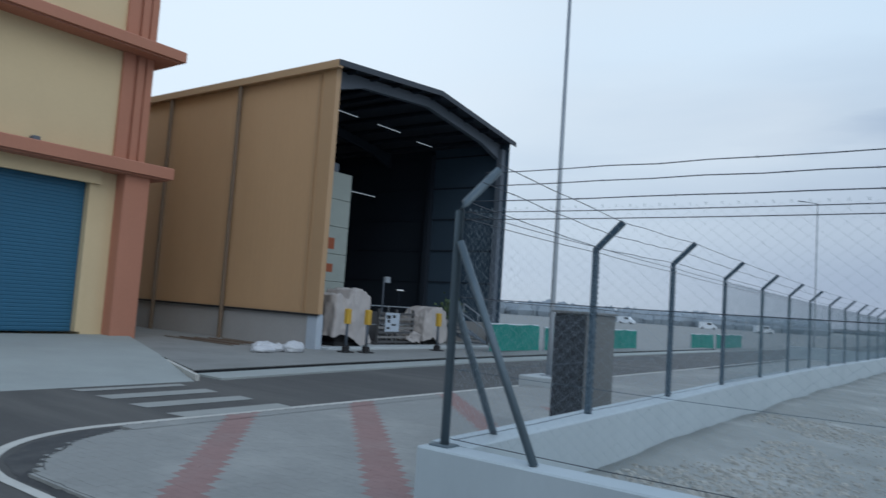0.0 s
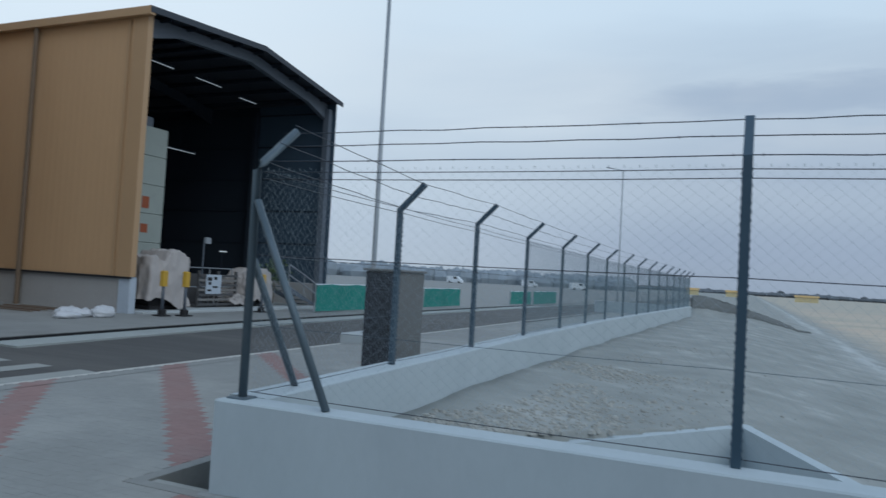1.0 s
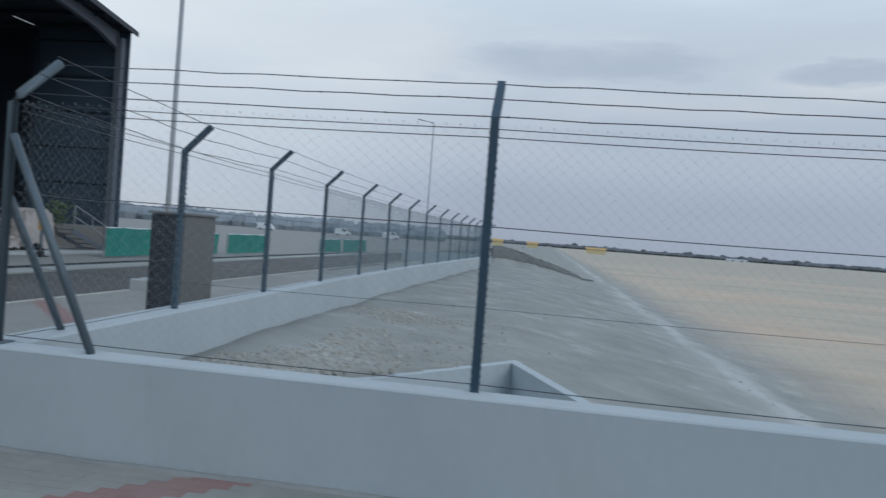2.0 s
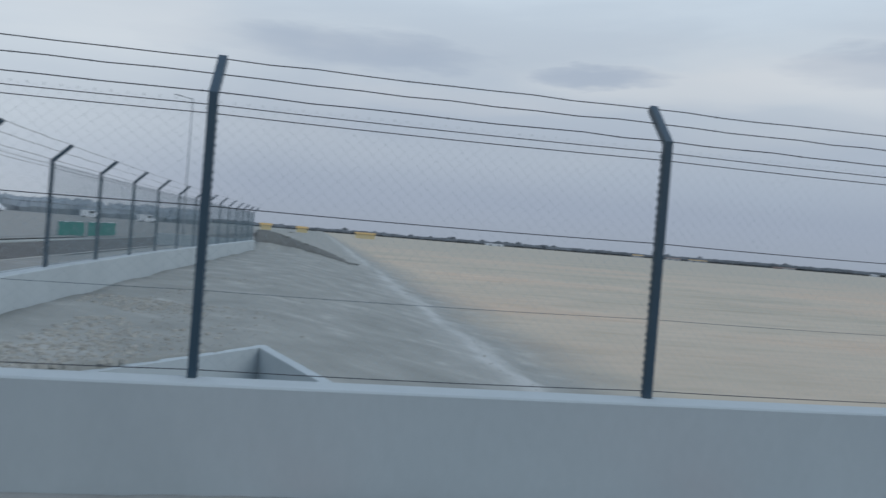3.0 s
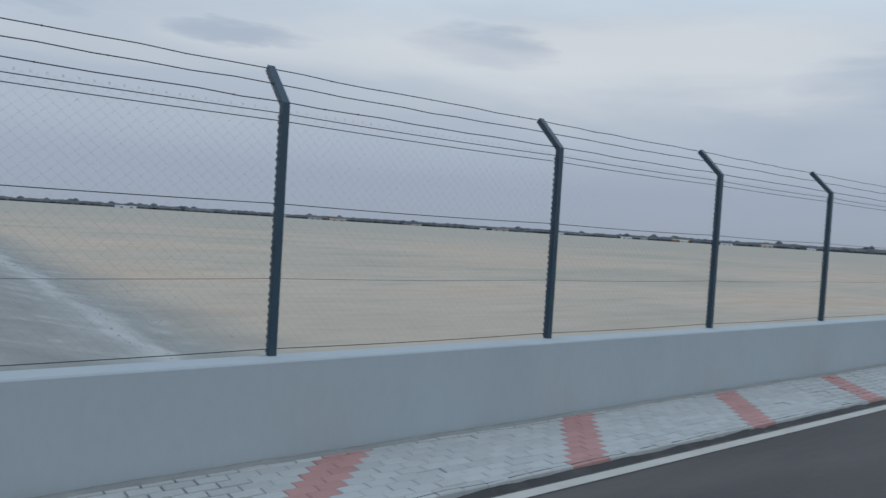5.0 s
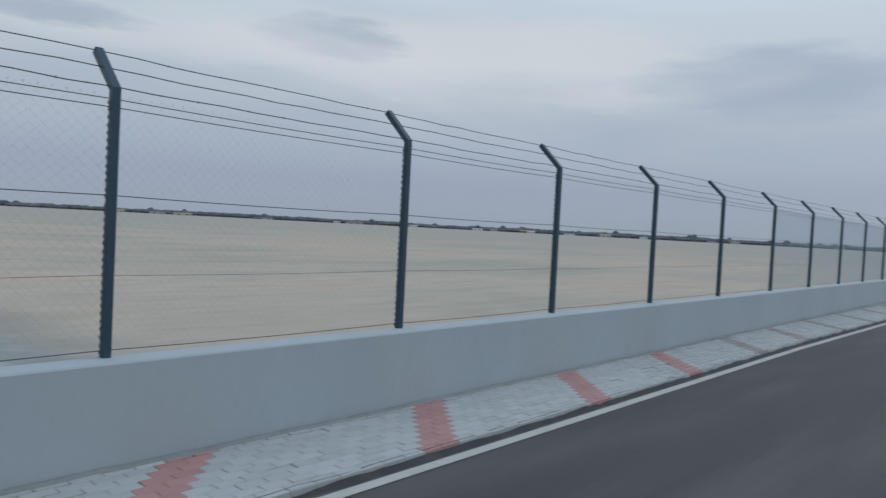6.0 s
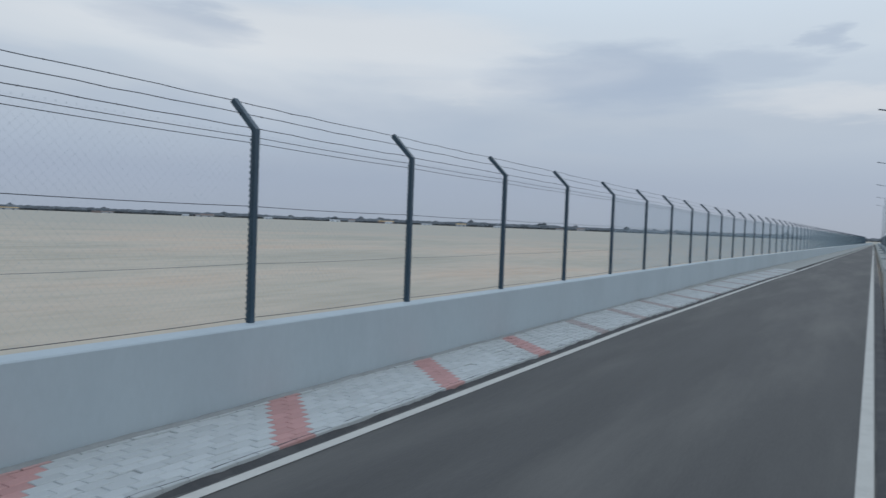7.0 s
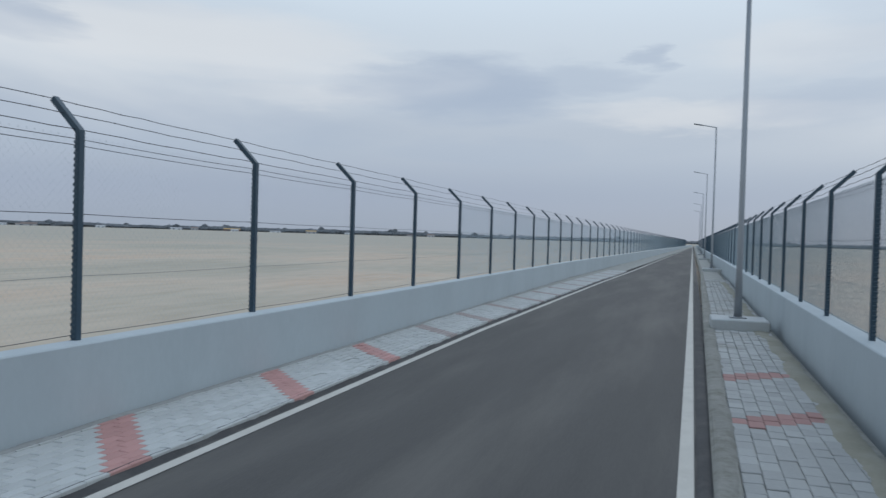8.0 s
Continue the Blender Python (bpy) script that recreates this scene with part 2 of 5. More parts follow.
M = dict(
    wall=mat("wall_plaster", (0.42, 0.478, 0.507), 0.85, 0.07, 18, 0.4, (0.345, 0.397, 0.428), 0.9, stretch=(0.8, 0.8, 0.4)),
    asphalt=mat("asphalt", (0.074, 0.0735, 0.0725), 0.85, 0.2, 50, 0.85, (0.127, 0.124, 0.116), 0.6, bump=0.4, stretch=(0.13, 1, 1)),
    line=mat("road_paint", (0.49, 0.485, 0.45), 0.8, 0.1, 40, 0.4, (0.35, 0.345, 0.32), 4),
    concrete=mat("concrete", (0.42, 0.45, 0.46), 0.9, 0.1, 25, 0.35, (0.31, 0.33, 0.34), 0.9, bump=0.25),
    line_dusty=mat("dusty_road_paint", (0.29, 0.30, 0.285), 0.85, 0.12, 30, 0.4, (0.22, 0.225, 0.22), 3),
    forecourt=mat("dirty_concrete", (0.235, 0.24, 0.232), 0.9, 0.14, 18, 0.6, (0.16, 0.163, 0.157), 0.6, bump=0.25),
    ramp=mat("ramp_concrete", (0.31, 0.335, 0.325), 0.9, 0.1, 18, 0.4, (0.25, 0.27, 0.26), 0.5, bump=0.2),
    pipe=mat("brown_pipe_paint", (0.16, 0.115, 0.078), 0.6, 0.1, 14),
    tube_steel=mat("weathered_tube_steel", (0.10, 0.135, 0.16), 0.5, 0.1, 25, 0.3, (0.17, 0.20, 0.225), 5, metal=0.3, bump=0.03),
    kerb=mat("kerb_concrete", (0.215, 0.22, 0.205), 0.95, 0.3, 18, 0.85, (0.12, 0.122, 0.10), 6.0, bump=0.6),
    gutter=mat("shaded_drain_dirt", (0.10, 0.105, 0.11), 0.95, 0.2, 30, 0.5, (0.2, 0.2, 0.19), 2.0),
    bed=mat("paver_bed_sand", (0.29, 0.30, 0.285), 0.95, 0.2, 40),
    paver=mat("grey_paver", (0.43, 0.455, 0.455), 0.9, 0.1, 35, 0.4, (0.33, 0.35, 0.35), 1.3, island=0.07, per_object=0.07),
    paver_red=mat("red_paver", (0.43, 0.245, 0.23), 0.9, 0.1, 35, 0.5, (0.41, 0.33, 0.315), 2.0, island=0.06, per_object=0.06),
    paver_brown=mat("faded_brown_paver", (0.325, 0.285, 0.275), 0.9, 0.1, 35, 0.5, (0.37, 0.35, 0.34), 2.0, island=0.06),
    paver_dusty=mat("dusty_grey_paver", (0.245, 0.25, 0.24), 0.95, 0.14, 14, 0.75, (0.36, 0.36, 0.34), 0.5, island=0.02),
    paver_red_dusty=mat("dusty_red_paver", (0.255, 0.165, 0.155), 0.95, 0.15, 14, 0.8, (0.29, 0.225, 0.21), 0.7, island=0.03),
    paver_worn=mat("worn_grey_paver", (0.31, 0.325, 0.325), 0.95, 0.14, 26, 0.75, (0.235, 0.235, 0.205), 0.9, island=0.08, per_object=0.10),
    paver_red_worn=mat("worn_red_paver", (0.31, 0.19, 0.18), 0.95, 0.12, 30, 0.6, (0.27, 0.24, 0.215), 1.3, island=0.06, per_object=0.06),
    post=mat("green_coated_steel", (0.034, 0.066, 0.097), 0.45, 0.08, 40, 0.2, (0.07, 0.12, 0.15), 6, bump=0.03),
    wire=mat("coated_wire", (0.33, 0.40, 0.45), 0.5, 0.05, 60, bump=0),
    barb=mat("barbed_wire", (0.045, 0.052, 0.065), 0.5, 0.1, 60, bump=0, metal=0.3),
    galv=mat("galvanised_steel", (0.29, 0.315, 0.34), 0.5, 0.08, 25, 0.2, metal=0.4, bump=0.02),
    tan=mat("tan_cladding", (0.50, 0.315, 0.17), 0.6, 0.06, 14, 0.3, (0.43, 0.27, 0.145), 0.35, bump=0.03, stretch=(1, 1, 0.3)),
    tan_trim=mat("tan_flashing", (0.42, 0.27, 0.148), 0.5, 0.05, 14, bump=0.02),
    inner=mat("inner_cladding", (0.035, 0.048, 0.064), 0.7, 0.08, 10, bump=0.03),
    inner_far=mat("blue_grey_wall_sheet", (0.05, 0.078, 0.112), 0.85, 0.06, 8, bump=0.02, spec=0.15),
    # near-black colour stands for the shade deep in the hangar
    shade_dark=mat("painted_hangar_shade", (0.025, 0.033, 0.046), 0.9, 0.1, 8, bump=0.02, spec=0.1),
    pier=mat("pier_paint", (0.42, 0.475, 0.54), 0.8, 0.08, 10, 0.3, (0.33, 0.37, 0.42), 1.5),
    shed=mat("faded_yellow_sheet", (0.62, 0.52, 0.30), 0.8, 0.06, 2),
    far_tile=mat("far_roof_tile", (0.22, 0.16, 0.14), 0.9, 0.1, 0.5),
    shed_roof=mat("faded_brown_sheet", (0.50, 0.33, 0.13), 0.8, 0.06, 2),
    pallet=mat("dark_pallet_wood", (0.075, 0.075, 0.078), 0.85, 0.2, 10),
    slot=mat("kerb_slot_shade", (0.012, 0.013, 0.015), 0.95, 0.2, 20),
    steel=mat("grey_frame_paint", (0.105, 0.125, 0.155), 0.55, 0.08, 14, bump=0.02),
    roof=mat("roof_sheet", (0.035, 0.042, 0.055), 0.5, 0.08, 14, bump=0.03),
    plinth=mat("plinth_render", (0.355, 0.345, 0.333), 0.9, 0.1, 12, 0.35, (0.38, 0.38, 0.385), 0.8),
    white=mat("white_paint", (0.70, 0.74, 0.78), 0.7, 0.05, 12, 0.2, (0.5, 0.53, 0.56), 1.0),
    cream=mat("cream_render", (0.62, 0.49, 0.30), 0.9, 0.05, 12, 0.2, (0.50, 0.39, 0.235), 0.5),
    salmon=mat("salmon_render", (0.42, 0.19, 0.125), 0.9, 0.08, 12, 0.3, (0.36, 0.175, 0.12), 0.7),
    blue=mat("blue_shutter_paint", (0.028, 0.115, 0.20), 0.5, 0.06, 8, bump=0.03),
    tarp=mat("beige_tarpaulin", (0.40, 0.37, 0.355), 0.8, 0.1, 9, 0.35, (0.27, 0.255, 0.25), 1.8, bump=0.5),
    sack=mat("white_plastic_sacks", (0.52, 0.535, 0.56), 0.5, 0.1, 20, 0.3, (0.33, 0.34, 0.36), 4, bump=0.4),
    yellow=mat("yellow_paint", (0.50, 0.31, 0.04), 0.5, 0.08, 20, 0.2),
    orange=mat("orange_label", (0.28, 0.07, 0.025), 0.5, 0.05, 20),
    green=mat("green_netting", (0.015, 0.20, 0.165), 0.8, 0.12, 12, 0.3, (0.022, 0.265, 0.21), 0.8),
    machine=mat("pale_machine_panel", (0.30, 0.335, 0.31), 0.6, 0.06, 14, 0.2),
    dark=mat("dark_gap", (0.02, 0.02, 0.022), 0.9, 0.1, 20),
    cabinet=mat("grey_cabinet_paint", (0.135, 0.138, 0.135), 0.6, 0.08, 14, 0.25, (0.17, 0.172, 0.165), 1.6, bump=0.03),
    wood=mat("pallet_wood", (0.17, 0.14, 0.11), 0.9, 0.2, 20),
    rust=mat("rusty_steel", (0.13, 0.085, 0.062), 0.9, 0.2, 20),
    plant=mat("leaf_green", (0.07, 0.11, 0.035), 0.7, 0.25, 20, island=0.3),
    # distance haze put into the leaf colour as a blue-grey tint
    hedge=mat("haze_tinted_foliage", (0.10, 0.113, 0.125), 0.95, 0.25, 0.4, island=0.25),
    grey_far=mat("far_building_wall", (0.45, 0.46, 0.48), 0.9, 0.06, 0.5),
)


def tube_lamp_material():
    m = bpy.data.materials.new("lamp_tube_glow")
    m.use_nodes = True
    b = m.node_tree.nodes["Principled BSDF"]
    b.inputs["Base Color"].default_value = (0.8, 0.8, 0.8, 1)
    b.inputs["Emission Color"].default_value = (0.8, 0.9, 1.0, 1)
    b.inputs["Emission Strength"].default_value = 0.22
    return m


M["tube"] = tube_lamp_material()


# ---- geometry helpers ----
class Geo:
    """Collects vertices and faces of one mesh."""

    def __init__(self):
        self.v, self.f = [], []

    def box(self, x0, y0, z0, x1, y1, z1):
        k = len(self.v)
        self.v += [(x, y, z) for z in (z0, z1) for y in (y0, y1) for x in (x0, x1)]
        self.f += [tuple(k + i for i in q) for q in ((0, 2, 3, 1), (4, 5, 7, 6), (0, 1, 5, 4), (2, 6, 7, 3), (0, 4, 6, 2), (1, 3, 7, 5))]
        return self

    def bevelled(self, x0, y0, z0, x1, y1, z1, c):
        """A box with chamfered upper and upright edges."""
        k = len(self.v)

        def ring(z, i):
            return [(x0 + i + c, y0 + i, z), (x1 - i - c, y0 + i, z), (x1 - i, y0 + i + c, z), (x1 - i, y1 - i - c, z),
                    (x1 - i - c, y1 - i, z), (x0 + i + c, y1 - i, z), (x0 + i, y1 - i - c, z), (x0 + i, y0 + i + c, z)]
        self.v += ring(z0, 0) + ring(z1 - c, 0) + ring(z1, c)
        for r in range(2):
            for i in range(8):
                j = (i + 1) % 8
                self.f.append((k + 8 * r + i, k + 8 * r + j, k + 8 * r + 8 + j, k + 8 * r + 8 + i))
        self.f.append(tuple(k + 16 + i for i in range(8)))
        self.f.append(tuple(k + 7 - i for i in range(8)))
        return self

    def prism(self, ring0, ring1):
        """Two like polygons, joined and capped."""
        k, n = len(self.v), len(ring0)
        self.v += [tuple(p) for p in ring0] + [tuple(p) for p in ring1]
        self.f += [(k + i, k + (i + 1) % n, k + n + (i + 1) % n, k + n + i) for i in range(n)]
        self.f += [tuple(k + n - 1 - i for i in range(n)), tuple(k + n + i for i in range(n))]
        return self

    def tube(self, points, r, n=6, r_end=None, turn=0.0, flat=1.0):
        """A bar of n sides along points."""
        pts = [Vector(p) for p in points]
        k = len(self.v)
        for i, p in enumerate(pts):
            d = (pts[min(i + 1, len(pts) - 1)] - pts[max(i - 1, 0)]).normalized()
            a = d.cross(Vector((0, 0, 1)) if abs(d.z) < 0.99 else Vector((0, 1, 0))).normalized()
            b = a.cross(d)
            rr = r if r_end is None else r + (r_end - r) * i / (len(pts) - 1)
            for j in range(n):
                w = 2 * math.pi * (j + turn) / n
                self.v.append(tuple(p + a * (rr * math.cos(w)) + b * (rr * flat * math.sin(w))))
        for i in range(len(pts) - 1):
            for j in range(n):
                q = (j + 1) % n
                self.f.append((k + i * n + j, k + i * n + q, k + (i + 1) * n + q, k + (i + 1) * n + j))
        self.f.append(tuple(k + n - 1 - j for j in range(n)))
        self.f.append(tuple(k + (len(pts) - 1) * n + j for j in range(n)))
        return self

    def quad_slab(self, corners, z0, z1):
        """A slab over a plan polygon."""
        return self.prism([(x, y, z0) for x, y in corners], [(x, y, z1) for x, y in corners])

    def sheet(self, rows):
        """A grid of points."""
        k, w = len(self.v), len(rows[0])
        for r in rows:
            self.v += [tuple(p) for p in r]
        for i in range(len(rows) - 1):
            for j in range(w - 1):
                a = k + i * w + j
                self.f.append((a, a + 1, a + w + 1, a + w))
        return self

    def mesh(self, name, material, shift=(0, 0, 0), smooth=False):
        me = bpy.data.meshes.new(name)
        s = Vector(shift)
        me.from_pydata([Vector(p) - s for p in self.v], [], self.f)
        me.materials.append(material)
        me.validate()
        bm = bmesh.new()
        bm.from_mesh(me)
        bmesh.ops.recalc_face_normals(bm, faces=bm.faces)
        bm.to_mesh(me)
        bm.free()
        if smooth:
            me.shade_smooth()
        return me


def place_of(ob):
    p = Vector((0, 0, 0))
    while ob:
        p += ob.location
        ob = ob.parent
    return p


def thing(name, at, label="", category="", group="", kind=""):
    """An empty at the base of a thing, which holds its parts."""
    ob = new(name)
    ob.location = at
    ob.empty_display_size = 0.2
    return tagged(ob, label, category, group, kind)


def part(name, geo, material, parent, label="", smooth=False, kind=""):
    ob = new(name, geo.mesh(name, material, place_of(parent), smooth))
    ob.parent = parent
    return tagged(ob, label, kind=kind)


def single(name, geo, material, label="", category="", group="", kind="", at=(0, 0, 0), smooth=False):
    ob = new(name, geo.mesh(name, material, at, smooth))
    ob.location = at
    return tagged(ob, label, category, group, kind)


def share(name, me, parent, local, label="", scale=(1, 1, 1), rz=0.0):
    """Another part on a mesh that exists already."""
    ob = new(name, me)
    ob.parent = parent
    ob.location, ob.scale = local, scale
    ob.rotation_euler = (0, 0, rz)
    return tagged(ob, label)


# ---- the plan ----
WALL_H, POST_H, ARM = 0.75, 1.795, 0.29
PAVE_Z = 0.06
ROAD_L, ROAD_R = -1.17, -5.0            # edges of the asphalt beside the front wall


def front_y(x):
    """Line of the front fence: straight, then swinging slightly outward."""
    return 0.0 if x < 30 else -0.024 * (x - 30)


def right_y(x):
    return -6.93 - 0.0115 * (x - 9)


def road_shift(x):
    return -0.0115 * x


def kerb_shift(x):
    return -0.018 * min(x, 40.0) - 0.0115 * max(0.0, x - 40.0)


def left_shift(x):
    """Swing of the near pavement's edge: it widens over the road farther on."""
    return front_y(x) - 0.022 * max(0.0, min(x, 34.0) - 12.0)


def side_x(y):
    """Line of the side fence."""
    return float(np.interp(y, (0, 9, 17, 43), (-6.56, -6.90, -7.02, -6.6)))


SIDE_END = 43.0

# ---- ground: one sheet to the horizon ----
CHAMBER = ((-5.72, 2.3), (-3.04, 6.02), (-1.3, 1.6))


def in_chamber(x, y):
    """Whether a place lies in the pit of the outfall chamber."""
    for (ax, ay), (bx, by) in zip(CHAMBER, CHAMBER[1:] + CHAMBER[:1]):
        if (bx - ax) * (y - ay) - (by - ay) * (x - ax) > 0:
            return False
    return True


def ground_z(x, y):
    sx = side_x(max(0.0, min(y, 43.0)))
    if y > front_y(x) and x > sx and y > 0:
        u = x - sx
        z = float(np.interp(u, (0, 3.6, 9.7, 10.6, 12, 30), (float(np.interp(y, (2, 6, 12), (0.27, 0.22, 0.16))), -0.03, -1.12, -1.2, -1.2, -1.2)))
        z += 0.05 * noise.noise((x * 0.5, y * 0.5, 0)) * min(1.0, max(0.0, (11 - u) / 3)) + 0.02 * noise.noise((x * 1.9, y * 1.9, 3))
        if in_chamber(x, y):
            return -0.95
        if 43 < y < 75:
            top = float(np.interp(x, (-6.6, -5.7, -4.1, -2.3, -0.6, 0.2, 0.8), (1.33, 1.30, 0.82, 0.29, -0.30, -0.98, -1.3)))
            k = min(1.0, max(0.0, (y - 44.5 - 0.25 * (x + 6)) / 2.6))
            k = k * k * (3 - 2 * k)
            z = max(z, z * (1 - k) + top * k + 0.06 * noise.noise((x * 1.3, y * 1.3, 9)) * k)
        return z
    if y >= 43 and x <= sx:
        return -0.06 if y < 300 else -0.5
    if y < right_y(x):
        return -0.35 + 0.05 * noise.noise((x * 0.3, y * 0.3, 5))
    if y < -5.6:
        return -0.3
    return -1.2 if -9 < x < -6 and -1.0 < y < 3 else -0.06


def spread(lo, hi, step, reach, grow=1.22):
    c = list(np.arange(lo, hi + 1e-6, step))
    s, p = step, hi
    while p < reach:
        s *= grow
        p += s
        c.append(p)
    s, p = step, lo
    while p > -reach:
        s *= grow
        p -= s
        c.insert(0, p)
    return c


def ground_sheet():
    xs = spread(-10.0, 14.0, 0.4, 3600)
    xs = [x for x in xs if not 0.3 < x < 5.8] + [0.4 + 0.12 * i for i in range(46)]
    ys = spread(0.6, 54.0, 0.5, 3600)
    ys = [y for y in ys if not 0.9 < y < 6.6] + [1.0 + 0.12 * i for i in range(47)]
    xs = sorted([x for x in xs if abs(x) > 0.01 and abs(x) != 0.02] + [-0.03, 0.03])   # offsets from the side fence
    ys = [y for y in ys if not -8.2 < y < 0.3] + [-8.0, -7.2, -7.0, -4.0, -0.06, 0.06, 0.3]
    g = Geo()
    rows = []
    for y in sorted(ys):
        r = []
        for u in xs:
            x = u + (side_x(min(max(y, 0), 43)) if y < 60 else -6.6)
            yy = y
            if -7.5 < y < 0.5 and abs(x) < 400:
                if y > -0.1:
                    yy = y + front_y(x)
                elif y < -6.9:
                    yy = y + 0.05 + (right_y(x) + 7.05) 
            r.append((x, yy, ground_z(x, yy)))
        rows.append(r)
    g.sheet(rows)
    return g


def ground_material():
    m = bpy.data.materials.new("sand_and_dirt")
    m.use_nodes = True
    t = m.node_tree
    n, l = t.nodes, t.links
    b = n["Principled BSDF"]
    b.inputs["Roughness"].default_value, b.inputs["Specular IOR Level"].default_value = 0.95, 0.2
    co = n.new("ShaderNodeTexCoord")

    def tex(scale, detail=6.0, stretch=(1, 1, 1)):
        mp = n.new("ShaderNodeMapping")
        mp.inputs["Scale"].default_value = stretch
        l.new(co.outputs["Object"], mp.inputs["Vector"])
        x = n.new("ShaderNodeTexNoise")
        x.inputs["Scale"].default_value, x.inputs["Detail"].default_value, x.inputs["Roughness"].default_value = scale, detail, 0.62
        l.new(mp.outputs[0], x.inputs["Vector"])
        return x.outputs[0]

    sand = ramp(t, [(0.30, (0.375, 0.35, 0.29)), (0.43, (0.43, 0.39, 0.32)), (0.52, (0.49, 0.425, 0.345)), (0.60, (0.51, 0.41, 0.32)), (0.72, (0.55, 0.50, 0.42))], "LINEAR")
    l.new(tex(0.05, 8.0, (0.5, 1.0, 1)), sand.inputs[0])
    tracks = ramp(t, [(0.25, (0.87, 0.86, 0.845)), (0.42, (0.98, 0.975, 0.97)), (0.55, (1, 1, 1)), (0.72, (1.05, 1.048, 1.04))], "LINEAR")
    l.new(tex(0.35, 6.0, (0.12, 1.0, 1)), tracks.inputs[0])
    mott = ramp(t, [(0.3, (0.91, 0.90, 0.885)), (0.5, (1, 1, 1)), (0.7, (1.07, 1.07, 1.07))], "LINEAR")
    l.new(tex(0.9, 9.0, (0.35, 1.0, 1)), mott.inputs[0])
    grainy = n.new("ShaderNodeMix")
    grainy.data_type, grainy.blend_type = "RGBA", "MULTIPLY"
    grainy.inputs["Factor"].default_value = 1.0
    l.new(tracks.outputs[0], grainy.inputs["A"])
    l.new(mott.outputs[0], grainy.inputs["B"])
    sm = n.new("ShaderNodeMix")
    sm.data_type, sm.blend_type = "RGBA", "MULTIPLY"
    sm.inputs["Factor"].default_value = 1.0
    l.new(sand.outputs[0], sm.inputs["A"])
    l.new(grainy.outputs["Result"], sm.inputs["B"])
    dirt = ramp(t, [(0.28, (0.225, 0.237, 0.226)), (0.44, (0.262, 0.275, 0.262)), (0.58, (0.30, 0.312, 0.298)), (0.72, (0.40, 0.41, 0.395))], "LINEAR")
    l.new(tex(0.8, 9.0, (1, 1, 1)), dirt.inputs[0])
    # grey fill on the bank, beige sand on the plain beyond its toe
    sep = n.new("ShaderNodeSeparateXYZ")
    l.new(co.outputs["Object"], sep.inputs[0])
    edge = n.new("ShaderNodeMath")
    edge.operation = "MULTIPLY_ADD"
    l.new(tex(0.25, 6.0), edge.inputs[0])
    edge.inputs[1].default_value = 3.0
    l.new(sep.outputs["X"], edge.inputs[2])
    mr = n.new("ShaderNodeMapRange")
    mr.inputs["From Min"].default_value, mr.inputs["From Max"].default_value = 4.2, 7.4
    l.new(edge.outputs[0], mr.inputs["Value"])
    mx = n.new("ShaderNodeMix")
    mx.data_type = "RGBA"
    l.new(mr.outputs[0], mx.inputs["Factor"])
    l.new(dirt.outputs[0], mx.inputs["A"])
    # haze put into the colour: sand blends greyer with distance from the origin
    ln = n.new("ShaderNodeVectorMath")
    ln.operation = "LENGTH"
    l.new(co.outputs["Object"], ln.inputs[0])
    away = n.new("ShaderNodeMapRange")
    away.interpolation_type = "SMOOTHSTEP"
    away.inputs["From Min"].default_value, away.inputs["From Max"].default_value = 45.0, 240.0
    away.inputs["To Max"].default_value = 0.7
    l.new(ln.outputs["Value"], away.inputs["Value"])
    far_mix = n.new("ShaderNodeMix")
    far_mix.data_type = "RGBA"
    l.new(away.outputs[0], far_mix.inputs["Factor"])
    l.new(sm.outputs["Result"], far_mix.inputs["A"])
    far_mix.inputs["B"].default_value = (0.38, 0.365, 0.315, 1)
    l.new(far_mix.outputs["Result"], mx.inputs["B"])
    # pale gravel spilt along the toe of the bank
    toe = ramp(t, [(0.0, (0, 0, 0)), (0.18, (0, 0, 0)), (0.36, (0.3, 0.3, 0.3)), (0.42, (0.8, 0.8, 0.8)), (0.47, (0.75, 0.75, 0.75)), (0.53, (0.12, 0.12, 0.12)), (0.7, (0, 0, 0))], "LINEAR")
    tm = n.new("ShaderNodeMapRange")
    tm.inputs["From Min"].default_value, tm.inputs["From Max"].default_value = 0.5, 7.0
    l.new(edge.outputs[0], tm.inputs["Value"])
    l.new(tm.outputs[0], toe.inputs[0])
    brk = ramp(t, [(0.36, (0.25, 0.25, 0.25)), (0.6, (0.85, 0.85, 0.85))], "LINEAR")
    l.new(tex(0.8, 6.0, (1, 0.35, 1)), brk.inputs[0])
    tf = n.new("ShaderNodeMath")
    tf.operation = "MULTIPLY"
    l.new(toe.outputs[0], tf.inputs[0])
    l.new(brk.outputs[0], tf.inputs[1])
    mg = n.new("ShaderNodeMix")
    mg.data_type = "RGBA"
    l.new(tf.outputs[0], mg.inputs["Factor"])
    l.new(mx.outputs["Result"], mg.inputs["A"])
    mg.inputs["B"].default_value = (0.50, 0.52, 0.52, 1)
    l.new(mg.outputs["Result"], b.inputs["Base Color"])
    bp = n.new("ShaderNodeBump")
    bp.inputs["Strength"].default_value, bp.inputs["Distance"].default_value = 0.25, 0.05
    l.new(tex(6.0, 8.0), bp.inputs["Height"])
    l.new(bp.outputs[0], b.inputs["Normal"])
    return m


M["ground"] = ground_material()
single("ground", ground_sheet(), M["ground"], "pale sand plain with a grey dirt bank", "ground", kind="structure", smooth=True)

